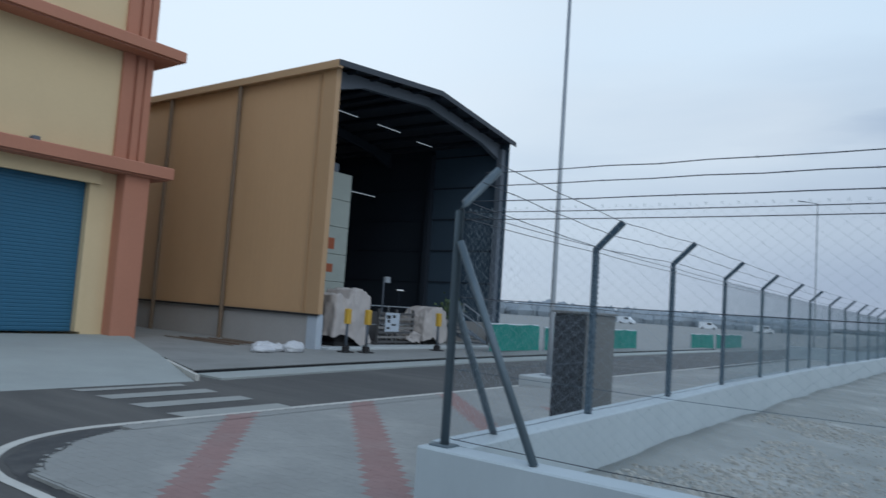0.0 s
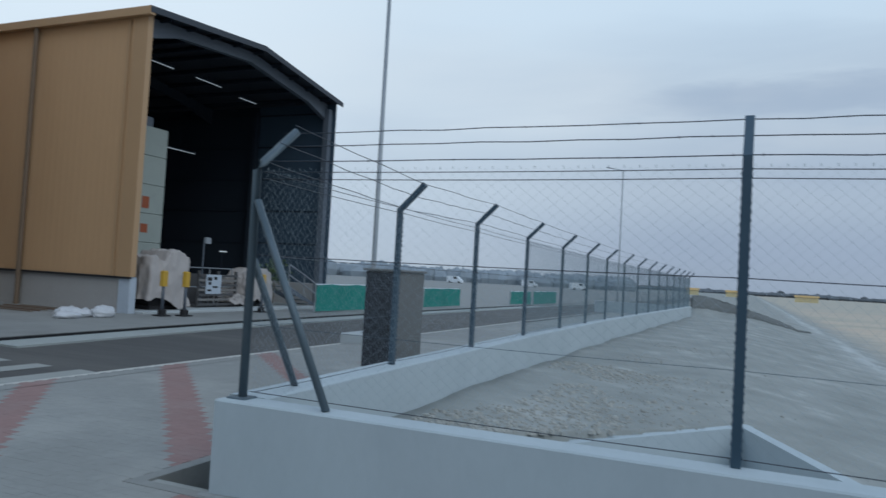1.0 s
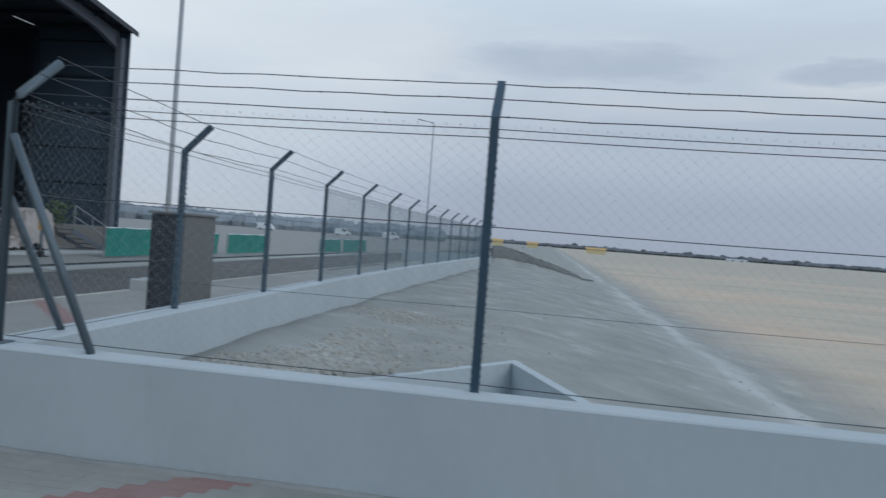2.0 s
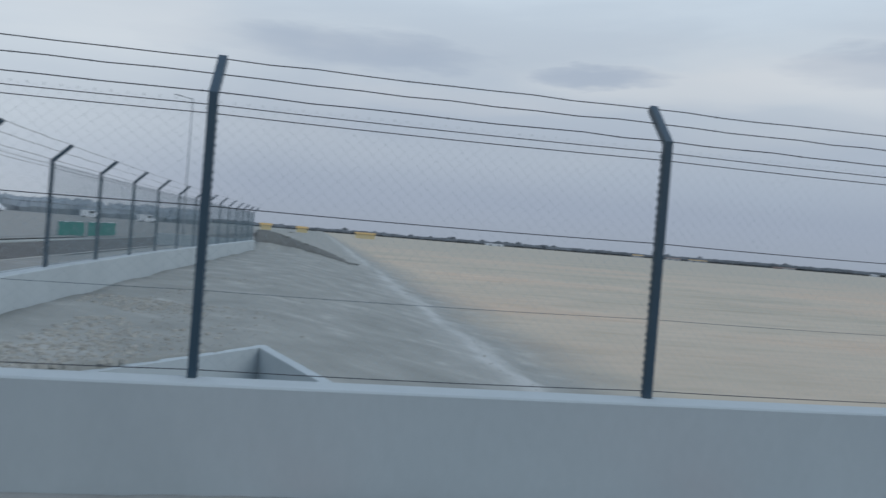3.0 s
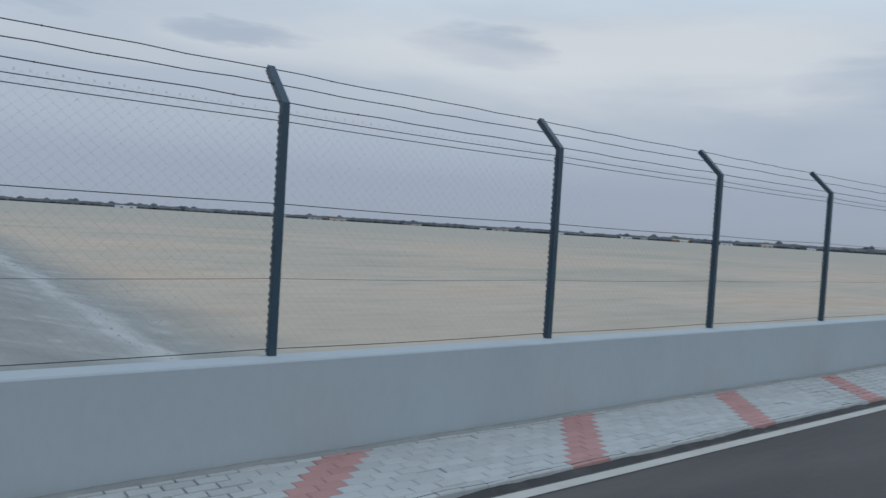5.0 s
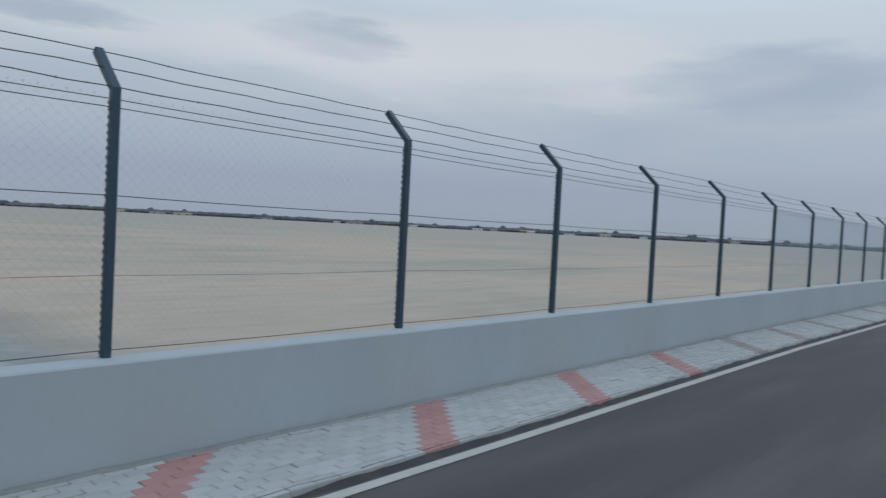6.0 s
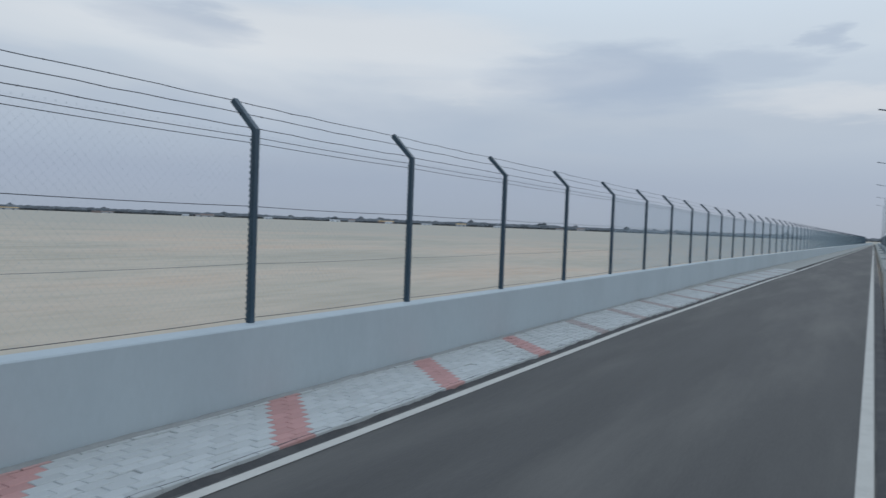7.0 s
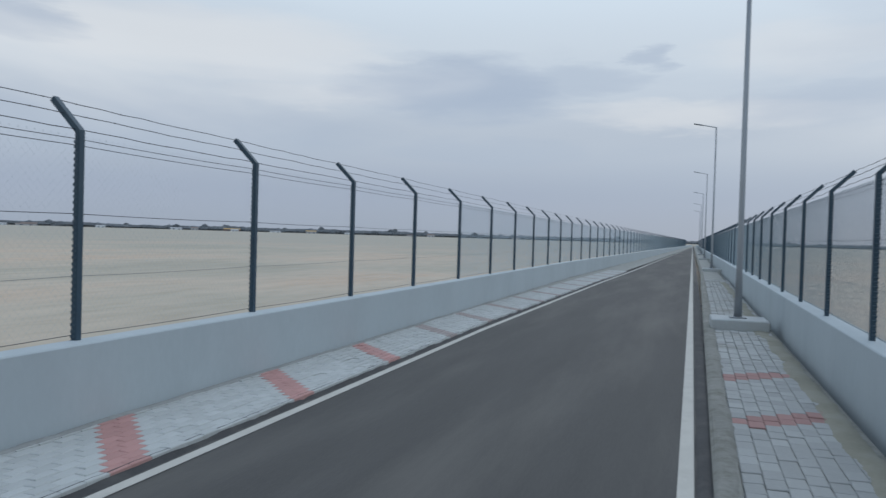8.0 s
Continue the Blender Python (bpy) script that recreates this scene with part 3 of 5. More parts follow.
# ---- roads and their markings ----
def strip(points_a, points_b, z0, z1):
    """A slab between two lines in plan."""
    g = Geo()
    for i in range(len(points_a) - 1):
        g.quad_slab([points_a[i], points_a[i + 1], points_b[i + 1], points_b[i]], z0, z1)
    return g


def ribbon(points_a, points_b, z):
    g = Geo()
    g.sheet([[(*p, z) for p in points_a], [(*p, z) for p in points_b]])
    return g


XS = [-7.0, -3, 0, 3, 7, 11, 20, 30, 40, 80, 160, 420]
CX, CY, CR = -10.12, 0.52, 1.87               # centre and radius of the bend round the corner


def apron(f):
    """Width of bare asphalt inside the bend's line; f: from the side road (0) to the front road (1)."""
    return 0.46 - 0.30 * min(1.0, max(0.0, (f - 0.6) / 0.4))


def bend(off, n=10):
    """The line of the road's inner edge, off metres outward of it (a number, or how it changes along the bend): from the side road round to the front road."""
    at = off if callable(off) else (lambda f: off)
    pts = [(-12.0 - at(0), y) for y in (46.0, 30.0, 12.0)]
    for i in range(n + 1):
        w, o = math.pi + math.pi / 2 * i / n, CR + at(i / n)
        pts.append((CX + o * math.cos(w), CY + o * math.sin(w)))
    pts += [(x, ROAD_L - 0.18 - at(1) + left_shift(x)) for x in XS[1:]]
    return pts


n_in = bend(-0.65)
asphalt = Geo()
asphalt.sheet([[(*p, 0.0) for p in n_in], [(*p, 0.0) for p in [(-16.6, 46.0), (-16.6, 30.0), (-16.3, 12.0)] + [(-16.2, 6.0 - 0.8 * i) for i in range(6)]
               + [(-15.9, 1.0), (-15.2, -1.0), (-14, -3.0), (-12, -5.0), (-9, -6.2)] + [(x, ROAD_R - 0.25 + road_shift(x)) for x in XS[1:]]]])
single("road", asphalt, M["asphalt"], "worn dark grey asphalt service road", "road", kind="structure")
far_road = Geo().sheet([[(-12.2, 45.9, -0.02), (-12.2, 300, -0.02)], [(-16.6, 45.9, -0.02), (-16.6, 300, -0.02)]])
single("road_far", far_road, M["asphalt"], "dark grey asphalt service road", "road", kind="structure")
single("edge_line", ribbon(bend(0.02, 36), bend(lambda f: 0.165 - 0.04 * f, 36), 0.006), M["line"], "white painted road edge line", "road marking", kind="structure")
XR = [-14] + XS
rl = [(x, -4.92 + road_shift(x)) for x in XR]
single("edge_line_far_side", ribbon(rl, [(x, y - 0.115) for x, y in rl], 0.006), M["line"], "white painted road edge line", "road marking", kind="structure")
for i in range(4):
    x = -12.33 - 0.955 * i
    x, w = (x, 0.21) if i < 3 else (x + 0.12, 0.13)
    g = Geo().sheet([[(x + w, 1.70, 0.007), (x + w, 3.64, 0.007)], [(x - w, 1.65, 0.007), (x - w, 3.68, 0.007)]])
    single("crossing_stripe", g, M["line_dusty"], "white painted crossing stripe on asphalt", "road marking", "crossing stripes", "structure")
# beds under the pavers
bed = Geo()
bed.sheet([[(*p, 0.044) for p in bend(lambda f: -0.03 - apron(f))], [(-7.30, y, 0.044) for y in (46, 30, 12)] + [(-7.30, -0.1, 0.044)] * 11 + [(x, -0.12 + front_y(x), 0.044) for x in XS[1:]]])
pave_front = single("pavement_bed", bed, M["bed"], "sand bed between concrete pavers", "pavement", kind="structure")
rb = Geo().sheet([[(x, -5.20 + kerb_shift(x), 0.036) for x in XR], [(x, right_y(x) + 0.40, 0.036) for x in XR]])
pave_right = single("pavement_bed_far_side", rb, M["bed"], "sand bed between concrete pavers", "pavement", kind="structure")
kerb_r = strip([(x, -5.17 + kerb_shift(x)) for x in XR], [(x, -5.325 + kerb_shift(x)) for x in XR], -0.02, 0.066)
lip = strip([(x, right_y(x) + 0.40) for x in XR], [(x, right_y(x) + 0.32) for x in XR], -0.3, 0.05)
single("gutter_lip", lip, M["kerb"], "concrete lip of the gutter along the wall", "kerb", kind="structure")
single("kerb", kerb_r, M["kerb"], "low worn concrete kerb beside the road", "kerb", kind="structure")

# ---- boundary walls ----
def wall_run(pts, half, z0, z1):
    g = Geo()
    for i in range(len(pts) - 1):
        (x0, y0), (x1, y1) = pts[i], pts[i + 1]
        d = Vector((x1 - x0, y1 - y0)).normalized()
        nx, ny = -d.y * half, d.x * half
        c = 0.012
        ring = [(-1, z0), (1, z0), (1, z1 - c), (1 - c / half, z1), (-1 + c / half, z1), (-1, z1 - c)]
        g.prism([(x0 + nx * s, y0 + ny * s, z) for s, z in ring], [(x1 + nx * s, y1 + ny * s, z) for s, z in ring])
    return g


FX = [-6.66, 30, 60, 120, 420]
single("wall_front", wall_run([(x, front_y(x) - 0.08) for x in FX], 0.125, -1.4, WALL_H), M["wall"],
       "low pale blue-grey plastered boundary wall", "wall", kind="structure")
SY = [0.048, 9, 17, 30, SIDE_END]
single("wall_side", wall_run([(side_x(y), y) for y in SY], 0.17, -1.4, WALL_H), M["wall"],
       "low pale blue-grey plastered boundary wall", "wall", kind="structure")
single("wall_far_end", wall_run([(side_x(43) + 0.165, SIDE_END + 0.168), (-12.4, SIDE_END + 0.168)], 0.165, -0.4, WALL_H), M["wall"],
       "low pale plastered boundary wall", "wall", kind="structure")
single("wall_opposite", wall_run([(x, right_y(x)) for x in (-14, 9, 30, 120, 420)], 0.15, -1.0, WALL_H), M["wall"],
       "low pale blue-grey plastered boundary wall", "wall", kind="structure")


# ---- fences ----
def post_geo():
    """Square steel post with a cranked arm toward +y."""
    g, h = Geo(), 0.028
    def ring(y, z, ty=0.0, tz=1.0):
        return [(-h, y - h * tz, z + h * ty), (h, y - h * tz, z + h * ty), (h, y + h * tz, z - h * ty), (-h, y + h * tz, z - h * ty)]
    a = ring(0, 0)
    b = ring(0, POST_H, 0.38, 0.92)
    c = ring(ARM, POST_H + ARM, 0.7, 0.7)
    k = len(g.v)
    g.v += a + b + c
    for r in (0, 4):
        for i in range(4):
            j = (i + 1) % 4
            g.f.append((k + r + i, k + r + j, k + r + 4 + j, k + r + 4 + i))
    g.f += [(k + 3, k + 2, k + 1, k), (k + 8, k + 9, k + 10, k + 11)]
    return g


def tie_geo():
    """Knuckles of the mesh bound round a post, which stand out at both of its sides."""
    g = Geo()
    rnd = random.Random(6)
    for i in range(33):
        z = 0.04 + i * 0.0525 + rnd.uniform(-0.008, 0.008)
        for s in (-1, 1):
            e, zz = rnd.uniform(0.002, 0.0045), z + s * 0.012
            x0, x1 = (0.0275, 0.0285 + e) if s > 0 else (-0.0285 - e, -0.0275)
            g.prism([(x0, -0.012, zz - 0.011), (x1, -0.012, zz - 0.004), (x1, -0.012, zz + 0.006), (x0, -0.012, zz + 0.013)],
                    [(x0, 0.034, zz - 0.011), (x1, 0.034, zz - 0.004), (x1, 0.034, zz + 0.006), (x0, 0.034, zz + 0.013)])
    return g


def link_geo(w=2.8, h=1.72, pitch=0.078, r=0.00048):
    """Chain link of one bay: two sets of crossing wires with twisted ends on top."""
    g = Geo()
    n = int((w + h) / pitch) + 1
    for s in (1, -1):
        for i in range(n):
            x0 = -h + i * pitch
            za, zb = 0.0, h
            xa, xb = x0, x0 + h
            if xa < 0:
                za, xa = -xa, 0.0
            if xb > w:
                zb, xb = h - (xb - w), w
            if zb - za < 0.03:
                continue
            p, q = (xa, 0.003 * s, za), (xb, 0.003 * s, zb)
            if s < 0:
                p, q = (w - xa, 0.003 * s, za), (w - xb, 0.003 * s, zb)
            g.tube([p, q], r, 3)
    for i in range(int(w / pitch)):
        x = (i + 0.5) * pitch
        g.tube([(x - 0.006, 0, h - 0.006), (x + 0.006, 0, h + 0.014)], 0.001, 3)
        g.tube([(x + 0.006, 0, h - 0.006), (x - 0.006, 0, h + 0.014)], 0.001, 3)
    return g


POST = post_geo().mesh("post", M["post"])
M["tie"] = mat("tie_wire_steel", (0.05, 0.085, 0.115), 0.5, 0.1, 40, bump=0)
TIES = tie_geo().mesh("tie_wire", M["tie"])
LINK = link_geo().mesh("chain_link", M["wire"])
# paler far wire puts distance haze into its colour; sizes fit the camera's view
M["wire_dense"] = mat("haze_tinted_wire", (0.36, 0.46, 0.53), 0.5, 0.05, 60, bump=0)
M["wire_dark"] = mat("dark_teal_coated_wire", (0.15, 0.215, 0.25), 0.5, 0.05, 60, bump=0)
DENSE = link_geo(pitch=0.058, r=0.0017).mesh("chain_link", M["wire_dense"])
DARK = link_geo(pitch=0.058, r=0.0018).mesh("chain_link", M["wire_dark"])
FINE = link_geo(pitch=0.032, r=0.0010).mesh("chain_link", M["wire_dark"])


def strand(points, sag, barbs, seed, r=0.0038):
    """One wire from post to post; barbs: with twisted points on it."""
    g, rnd = Geo(), random.Random(seed)
    line, thorns = [Vector(points[0])], []
    for i in range(len(points) - 1):
        p, q = Vector(points[i]), Vector(points[i + 1])
        near = p.length < 22
        n = 10 if near else 2
        for k in range(1, n + 1):
            f = k / n
            w = p.lerp(q, f)
            w.z -= sag * 4 * f * (1 - f)
            if near and barbs and k < n:
                w.z += rnd.uniform(-0.006, 0.006)
            if near and barbs and rnd.random() < 0.7:
                thorns.append(line[-1].lerp(w, rnd.random()))
            line.append(w)
    g.tube(line, r, 4)
    for w in thorns:
        for s in (1, -1):
            a = Vector((rnd.uniform(-0.4, 0.4), rnd.uniform(-1, 1), s * rnd.uniform(0.3, 1))).normalized() * 0.010
            g.tube([w - a, w + a], 0.0014, 3)
    return g


def fence(name, feet, out, label, corner=False, link=LINK, sunk=0.0, far=None, first=None):
    """Posts at the given feet; out: direction in plan of the cranked arms."""
    f = thing(name, (feet[0][0], feet[0][1], WALL_H), label, "fence")
    o = Vector(f.location)
    rz = math.atan2(out[1], out[0]) - math.pi / 2
    ex = Vector((math.cos(rz), math.sin(rz)))
    for i, (x, y) in enumerate(feet):
        if i or not corner:
            p = share("post", POST, f, Vector((x, y, WALL_H - sunk * (i == 1))) - o, rz=rz)
            if i < 14:
                tagged(share("tie_wire", TIES, p, (0, 0, 0)), kind="stuff")
        if i + 1 < len(feet):
            a, b = Vector((x, y)), Vector(feet[i + 1])
            d = b - a
            share("chain_link", (first if first and i < 3 else link) if x < 13 else far or DENSE, f, Vector((x, y, WALL_H + 0.03)) - o + Vector((*(Vector(out).normalized() * 0.04), 0)), scale=(d.length / 2.8, 1, 1), rz=math.atan2(d.y, d.x))
    u = Vector(out).normalized()
    drop = [sunk * (i == 1) for i in range(len(feet))]
    for k, (off, z) in enumerate(((ARM, POST_H + ARM), (ARM * 0.55, POST_H + ARM * 0.55), (0.03, POST_H + 0.02))):
        part("barbed_wire", strand([(x + u.x * off, y + u.y * off, WALL_H + z - d) for (x, y), d in zip(feet, drop)], 0.006, True, k + len(feet)), M["barb"], f)
    for k, z in enumerate((1.735, 1.68, 1.09, 0.55, 0.04)):
        part("tension_wire", strand([(x + u.x * 0.045, y + u.y * 0.045, WALL_H + z) for x, y in feet], 0.01, False, k, 0.0016 if k == 3 else 0.0032), M["tie" if k == 3 else "barb"], f)
    return f


front_feet = [(-6.545, 0), (-3.075, 0), (0, 0), (2.8, 0), (5.495, 0), (8.24, 0), (11.03, 0)]
front_feet += [(14.0 + 2.93 * i, front_y(14.0 + 2.93 * i)) for i in range(90)]
front_fence = fence("front_fence", front_feet, (0, 1), "dark green steel post fence with chain link and barbed wire", True)
side_ys = [2.67, 5.42, 8.43, 11.42, 14.33, 17.28, 20.2, 23.1, 26.0, 28.9, 31.8, 34.7, 37.4, 40.1, 42.9]
side_feet = [(side_x(y), y) for y in side_ys]
side_fence = fence("side_fence", [(-6.545, 0.02)] + side_feet, (1, 0), "dark green steel post fence with chain link on a low wall", True, DARK, 0.08, first=LINK)
right_feet = [(x, right_y(x)) for x in [6.72 - 2.8 * i for i in range(7, 0, -1)] + [6.72, 9.53, 12.2] + [12.2 + 2.8 * i for i in range(1, 90)]]
right_fence = fence("opposite_fence", right_feet, (0, -1), "dark green steel post fence with barbed wire beside the road", False, FINE, far=DARK)
# corner post of bent tube, with raking struts
CP = Vector((-6.545, -0.03, WALL_H))
part("corner_post", Geo().tube([CP, CP + Vector((0, 0, POST_H - 0.06)), CP + Vector((0.02, 0.03, POST_H)), CP + Vector((0.16, 0.26, POST_H + ARM))], 0.033, 10), M["tube_steel"], front_fence,
     "bent grey steel tube post", smooth=True)
part("foot_plate", Geo().bevelled(-6.63, -0.115, WALL_H - 0.002, -6.46, 0.04, WALL_H + 0.012, 0.004), M["tube_steel"], front_fence)
part("strut", Geo().tube([(-5.76, -0.10, WALL_H), (-6.51, -0.05, WALL_H + 1.5)], 0.030, 8), M["tube_steel"], front_fence, "grey raking strut", smooth=True)
part("strut", Geo().tube([(-6.59, 0.72, WALL_H), (-6.55, 0.0, WALL_H + 1.05)], 0.030, 8), M["tube_steel"], side_fence, "grey raking strut", smooth=True)

# ---- hangar ----
HX, HY0, HY1, EAVE, RIDGE, HLEN = -21.95, 13.3, 25.40, 10.35, 10.90, 26.0
HM, EAVE_FAR = 19.2, 10.06               # ridge line; the far eave is lower
CLAD = 1.345                            # lower edge of the cladding


def roof_z(y):
    return RIDGE - (RIDGE - EAVE) * (HM - y) / (HM - HY0) if y < HM else RIDGE - (RIDGE - EAVE_FAR) * (y - HM) / (HY1 - HM)


def ribbed(x0, x1, y, z0, z1, pitch, depth, out):
    """Upright trapezoid ribs of sheet cladding in a plane of constant y; out: the side on which they stand proud."""
    g = Geo()
    prof = []
    x = x0
    while x < x1 - 1e-6:
        for dx, dy in ((0, 0), (0.55, 0), (0.65, 1), (0.9, 1)):
            if x + dx * pitch <= x1:
                prof.append((x + dx * pitch, y + dy * depth * out))
        x += pitch
    prof.append((x1, y))
    g.sheet([[(px, py, z0) for px, py in prof], [(px, py, z1) for px, py in prof]])
    return g


hangar = thing("hangar", (HX - HLEN / 2, HM, 0.0), "tan sheet-clad hangar with a dark open front", "hangar")
part("cladding", ribbed(HX - HLEN, HX, HY0, CLAD + 0.005, EAVE - 0.05, 0.30, 0.003, -1), M["tan"], hangar, "tan ribbed metal side cladding")
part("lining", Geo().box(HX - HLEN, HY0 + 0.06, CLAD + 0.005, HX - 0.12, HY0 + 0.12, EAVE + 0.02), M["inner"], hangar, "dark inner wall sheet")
part("plinth", Geo().box(HX - HLEN, HY0 + 0.05, 0, HX - 0.56, HY0 + 0.3, CLAD), M["plinth"], hangar, "grey rendered masonry plinth")
part("corner_pier", Geo().bevelled(HX - 0.55, HY0 + 0.01, 0, HX + 0.0, HY0 + 0.30, CLAD - 0.01, 0.03), M["pier"], hangar, "pale bluish-grey painted masonry pier")
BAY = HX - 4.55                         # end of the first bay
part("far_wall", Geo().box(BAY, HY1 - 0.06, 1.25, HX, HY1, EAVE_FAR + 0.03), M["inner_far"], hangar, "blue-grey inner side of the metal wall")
# past the first bay the fall of light is painted as a darker wall
part("far_wall", Geo().box(HX - HLEN, HY1 - 0.058, 1.25, BAY - 0.004, HY1, EAVE_FAR + 0.03), M["shade_dark"], hangar, "inner side of the metal wall with shade painted in")
part("column", Geo().box(BAY - 0.15, HY1 - 0.42, 0.2, BAY + 0.12, HY1 - 0.12, EAVE_FAR - 0.3), M["shade_dark"], hangar)
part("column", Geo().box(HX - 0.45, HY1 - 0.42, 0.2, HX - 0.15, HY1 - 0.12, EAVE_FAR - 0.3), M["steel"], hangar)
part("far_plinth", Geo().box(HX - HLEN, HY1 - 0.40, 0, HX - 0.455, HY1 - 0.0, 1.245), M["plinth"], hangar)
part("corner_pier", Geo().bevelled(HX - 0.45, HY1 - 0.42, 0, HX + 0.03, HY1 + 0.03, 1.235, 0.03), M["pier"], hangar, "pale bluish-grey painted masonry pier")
part("back_wall", Geo().box(HX - HLEN - 0.1, HY0, 0, HX - HLEN, HY1, EAVE_FAR), M["shade_dark"], hangar)
for s in (-1, 1):
    y_e = HY0 - 0.25 if s < 0 else HY1 + 0.03
    g = Geo().prism([(HX - HLEN - 0.2, HM, RIDGE + 0.02), (HX - HLEN - 0.2, HM, RIDGE + 0.07), (HX - HLEN - 0.2, y_e, roof_z(y_e) + 0.07), (HX - HLEN - 0.2, y_e, roof_z(y_e) + 0.02)],
                    [(HX + 0.3, HM, RIDGE + 0.02), (HX + 0.3, HM, RIDGE + 0.07), (HX + 0.3, y_e, roof_z(y_e) + 0.07), (HX + 0.3, y_e, roof_z(y_e) + 0.02)])
    part("roof_slope", g, M["roof"], hangar, "dark ribbed roof sheet")
    # gable verge trim
    g = Geo().prism([(HX + 0.30, HM, RIDGE - 0.13), (HX + 0.30, HM, RIDGE + 0.09), (HX + 0.30, y_e, roof_z(y_e) + 0.09), (HX + 0.30, y_e, roof_z(y_e) - 0.13)],
                    [(HX + 0.34, HM, RIDGE - 0.13), (HX + 0.34, HM, RIDGE + 0.09), (HX + 0.34, y_e, roof_z(y_e) + 0.09), (HX + 0.34, y_e, roof_z(y_e) - 0.13)])
    part("verge_trim", g, M["roof"], hangar)
part("gutter", Geo().box(HX - HLEN, HY0 - 0.28, EAVE - 0.22, HX + 0.32, HY0 - 0.05, EAVE + 0.06), M["tan_trim"], hangar, "tan metal eaves gutter")
part("corner_trim", Geo().box(HX - 0.55, HY0 - 0.07, CLAD, HX + 0.06, HY0 + 0.16, EAVE - 0.05), M["tan_trim"], hangar, "pale tan corner flashing")
for x in (-27.15, -31.85, -22.75):
    if x < -23:
        g = Geo().tube([(x, HY0 - 0.16, 0.1), (x, HY0 - 0.16, EAVE - 0.2)], 0.085, 8)
        g.box(x - 0.16, HY0 - 0.32, 0, x + 0.16, HY0 - 0.02, 0.12)
    else:
        g = Geo().box(x - 0.06, HY0 - 0.05, CLAD, x + 0.06, HY0 - 0.03, EAVE - 0.2)
    part("downpipe", g, M["pipe"] if x < -23 else M["tan_trim"], hangar, "brown metal rainwater pipe")
# dark strip stands in for the shadow gap below the cladding
part("drip_edge", Geo().box(HX - HLEN, HY0 - 0.07, CLAD - 0.07, HX + 0.04, HY0 + 0.009, CLAD), M["dark"], hangar)
# portal frames; the deeper ones have hangar shade put into their colour
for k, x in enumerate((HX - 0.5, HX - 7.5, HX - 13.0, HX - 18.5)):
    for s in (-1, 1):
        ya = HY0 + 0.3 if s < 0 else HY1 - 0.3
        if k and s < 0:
            part("column", Geo().box(x - 0.15, min(ya, ya - s * 0.35), 0.0, x + 0.15, max(ya, ya - s * 0.35), EAVE - 0.4), M["shade_dark"], hangar)
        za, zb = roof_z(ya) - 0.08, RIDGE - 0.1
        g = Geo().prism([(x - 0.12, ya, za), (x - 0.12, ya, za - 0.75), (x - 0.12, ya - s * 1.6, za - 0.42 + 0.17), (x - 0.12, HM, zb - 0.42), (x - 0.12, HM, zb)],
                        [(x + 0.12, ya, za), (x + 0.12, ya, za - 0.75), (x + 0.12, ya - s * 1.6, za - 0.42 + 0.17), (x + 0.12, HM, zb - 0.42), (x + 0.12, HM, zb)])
        part("rafter", g, M["steel" if k == 0 else "shade_dark"], hangar, "steel rafter of the hangar frame")
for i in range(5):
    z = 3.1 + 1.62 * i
    part("girt", Geo().box(HX - HLEN, HY1 - 0.11, z, HX - 0.25, HY1 - 0.063, z + 0.07), M["shade_dark"], hangar)
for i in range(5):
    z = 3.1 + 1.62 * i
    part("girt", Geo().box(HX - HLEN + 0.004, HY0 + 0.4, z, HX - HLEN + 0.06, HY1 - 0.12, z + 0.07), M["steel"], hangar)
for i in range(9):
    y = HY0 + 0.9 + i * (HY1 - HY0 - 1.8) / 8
    part("purlin", Geo().box(HX - HLEN, y - 0.05, roof_z(y) - 0.16, HX + 0.1, y + 0.05, roof_z(y) + 0.0), M["shade_dark"], hangar)
part("floor_slab", Geo().bevelled(HX - HLEN, HY0 + 0.31, -0.03, HX + 0.35, HY1 + 0.1, 0.2, 0.02), M["concrete"], hangar, "dusty concrete hangar floor")

# ---- shutter building ----
BX, BY1 = -24.6, 7.97
house = thing("workshop_building", (-32, 0, 0.0), "cream and salmon rendered workshop building", "building")
for y0, y1, z0 in ((-16, 0.3, 0), (6.6, BY1 - 0.3, 0), (0.3, 6.6, 4.72)):
    part("wall", Geo().box(-42, y0, z0, BX, y1, 13), M["cream"], house, "cream rendered wall")
part("shutter_head", Geo().bevelled(BX, -4, 4.66, BX + 0.16, 6.7, 5.15, 0.01), M["cream"], house)
# pillar: a broad foot up to the ledge, above it a shaft with two shadow grooves
part("corner_pillar", Geo().bevelled(BX - 0.6, 7.25, 0, BX + 0.5, BY1 + 0.1, 5.15, 0.03), M["salmon"], house, "salmon rendered pillar")
for y0, y1, out in ((7.05, 7.42, 0.10), (7.42, 7.50, 0.03), (7.50, 7.72, 0.14), (7.72, 7.80, 0.05), (7.80, 8.03, 0.12)):
    part("pillar_shaft", Geo().box(BX - 0.5, y0, 5.4, BX + out, y1, 13), M["salmon"], house, "salmon rendered pillar")
for z, t, e in ((5.12, 0.36, 0.75), (8.92, 0.33, 0.78)):
    part("ledge", Geo().bevelled(-42, -16, z, BX + e, BY1 + e, z + t, 0.03), M["salmon"], house, "salmon projecting ledge")
    part("ledge_lip", Geo().box(-42, -16, z - 0.06, BX + e - 0.12, BY1 + e - 0.12, z - 0.002), M["salmon"], house)
part("shutter_frame", Geo().box(BX - 0.3, 6.44, 0.28, BX + 0.03, 6.598, 4.70), M["cream"], house)
n = 42
h = 4.40 / n
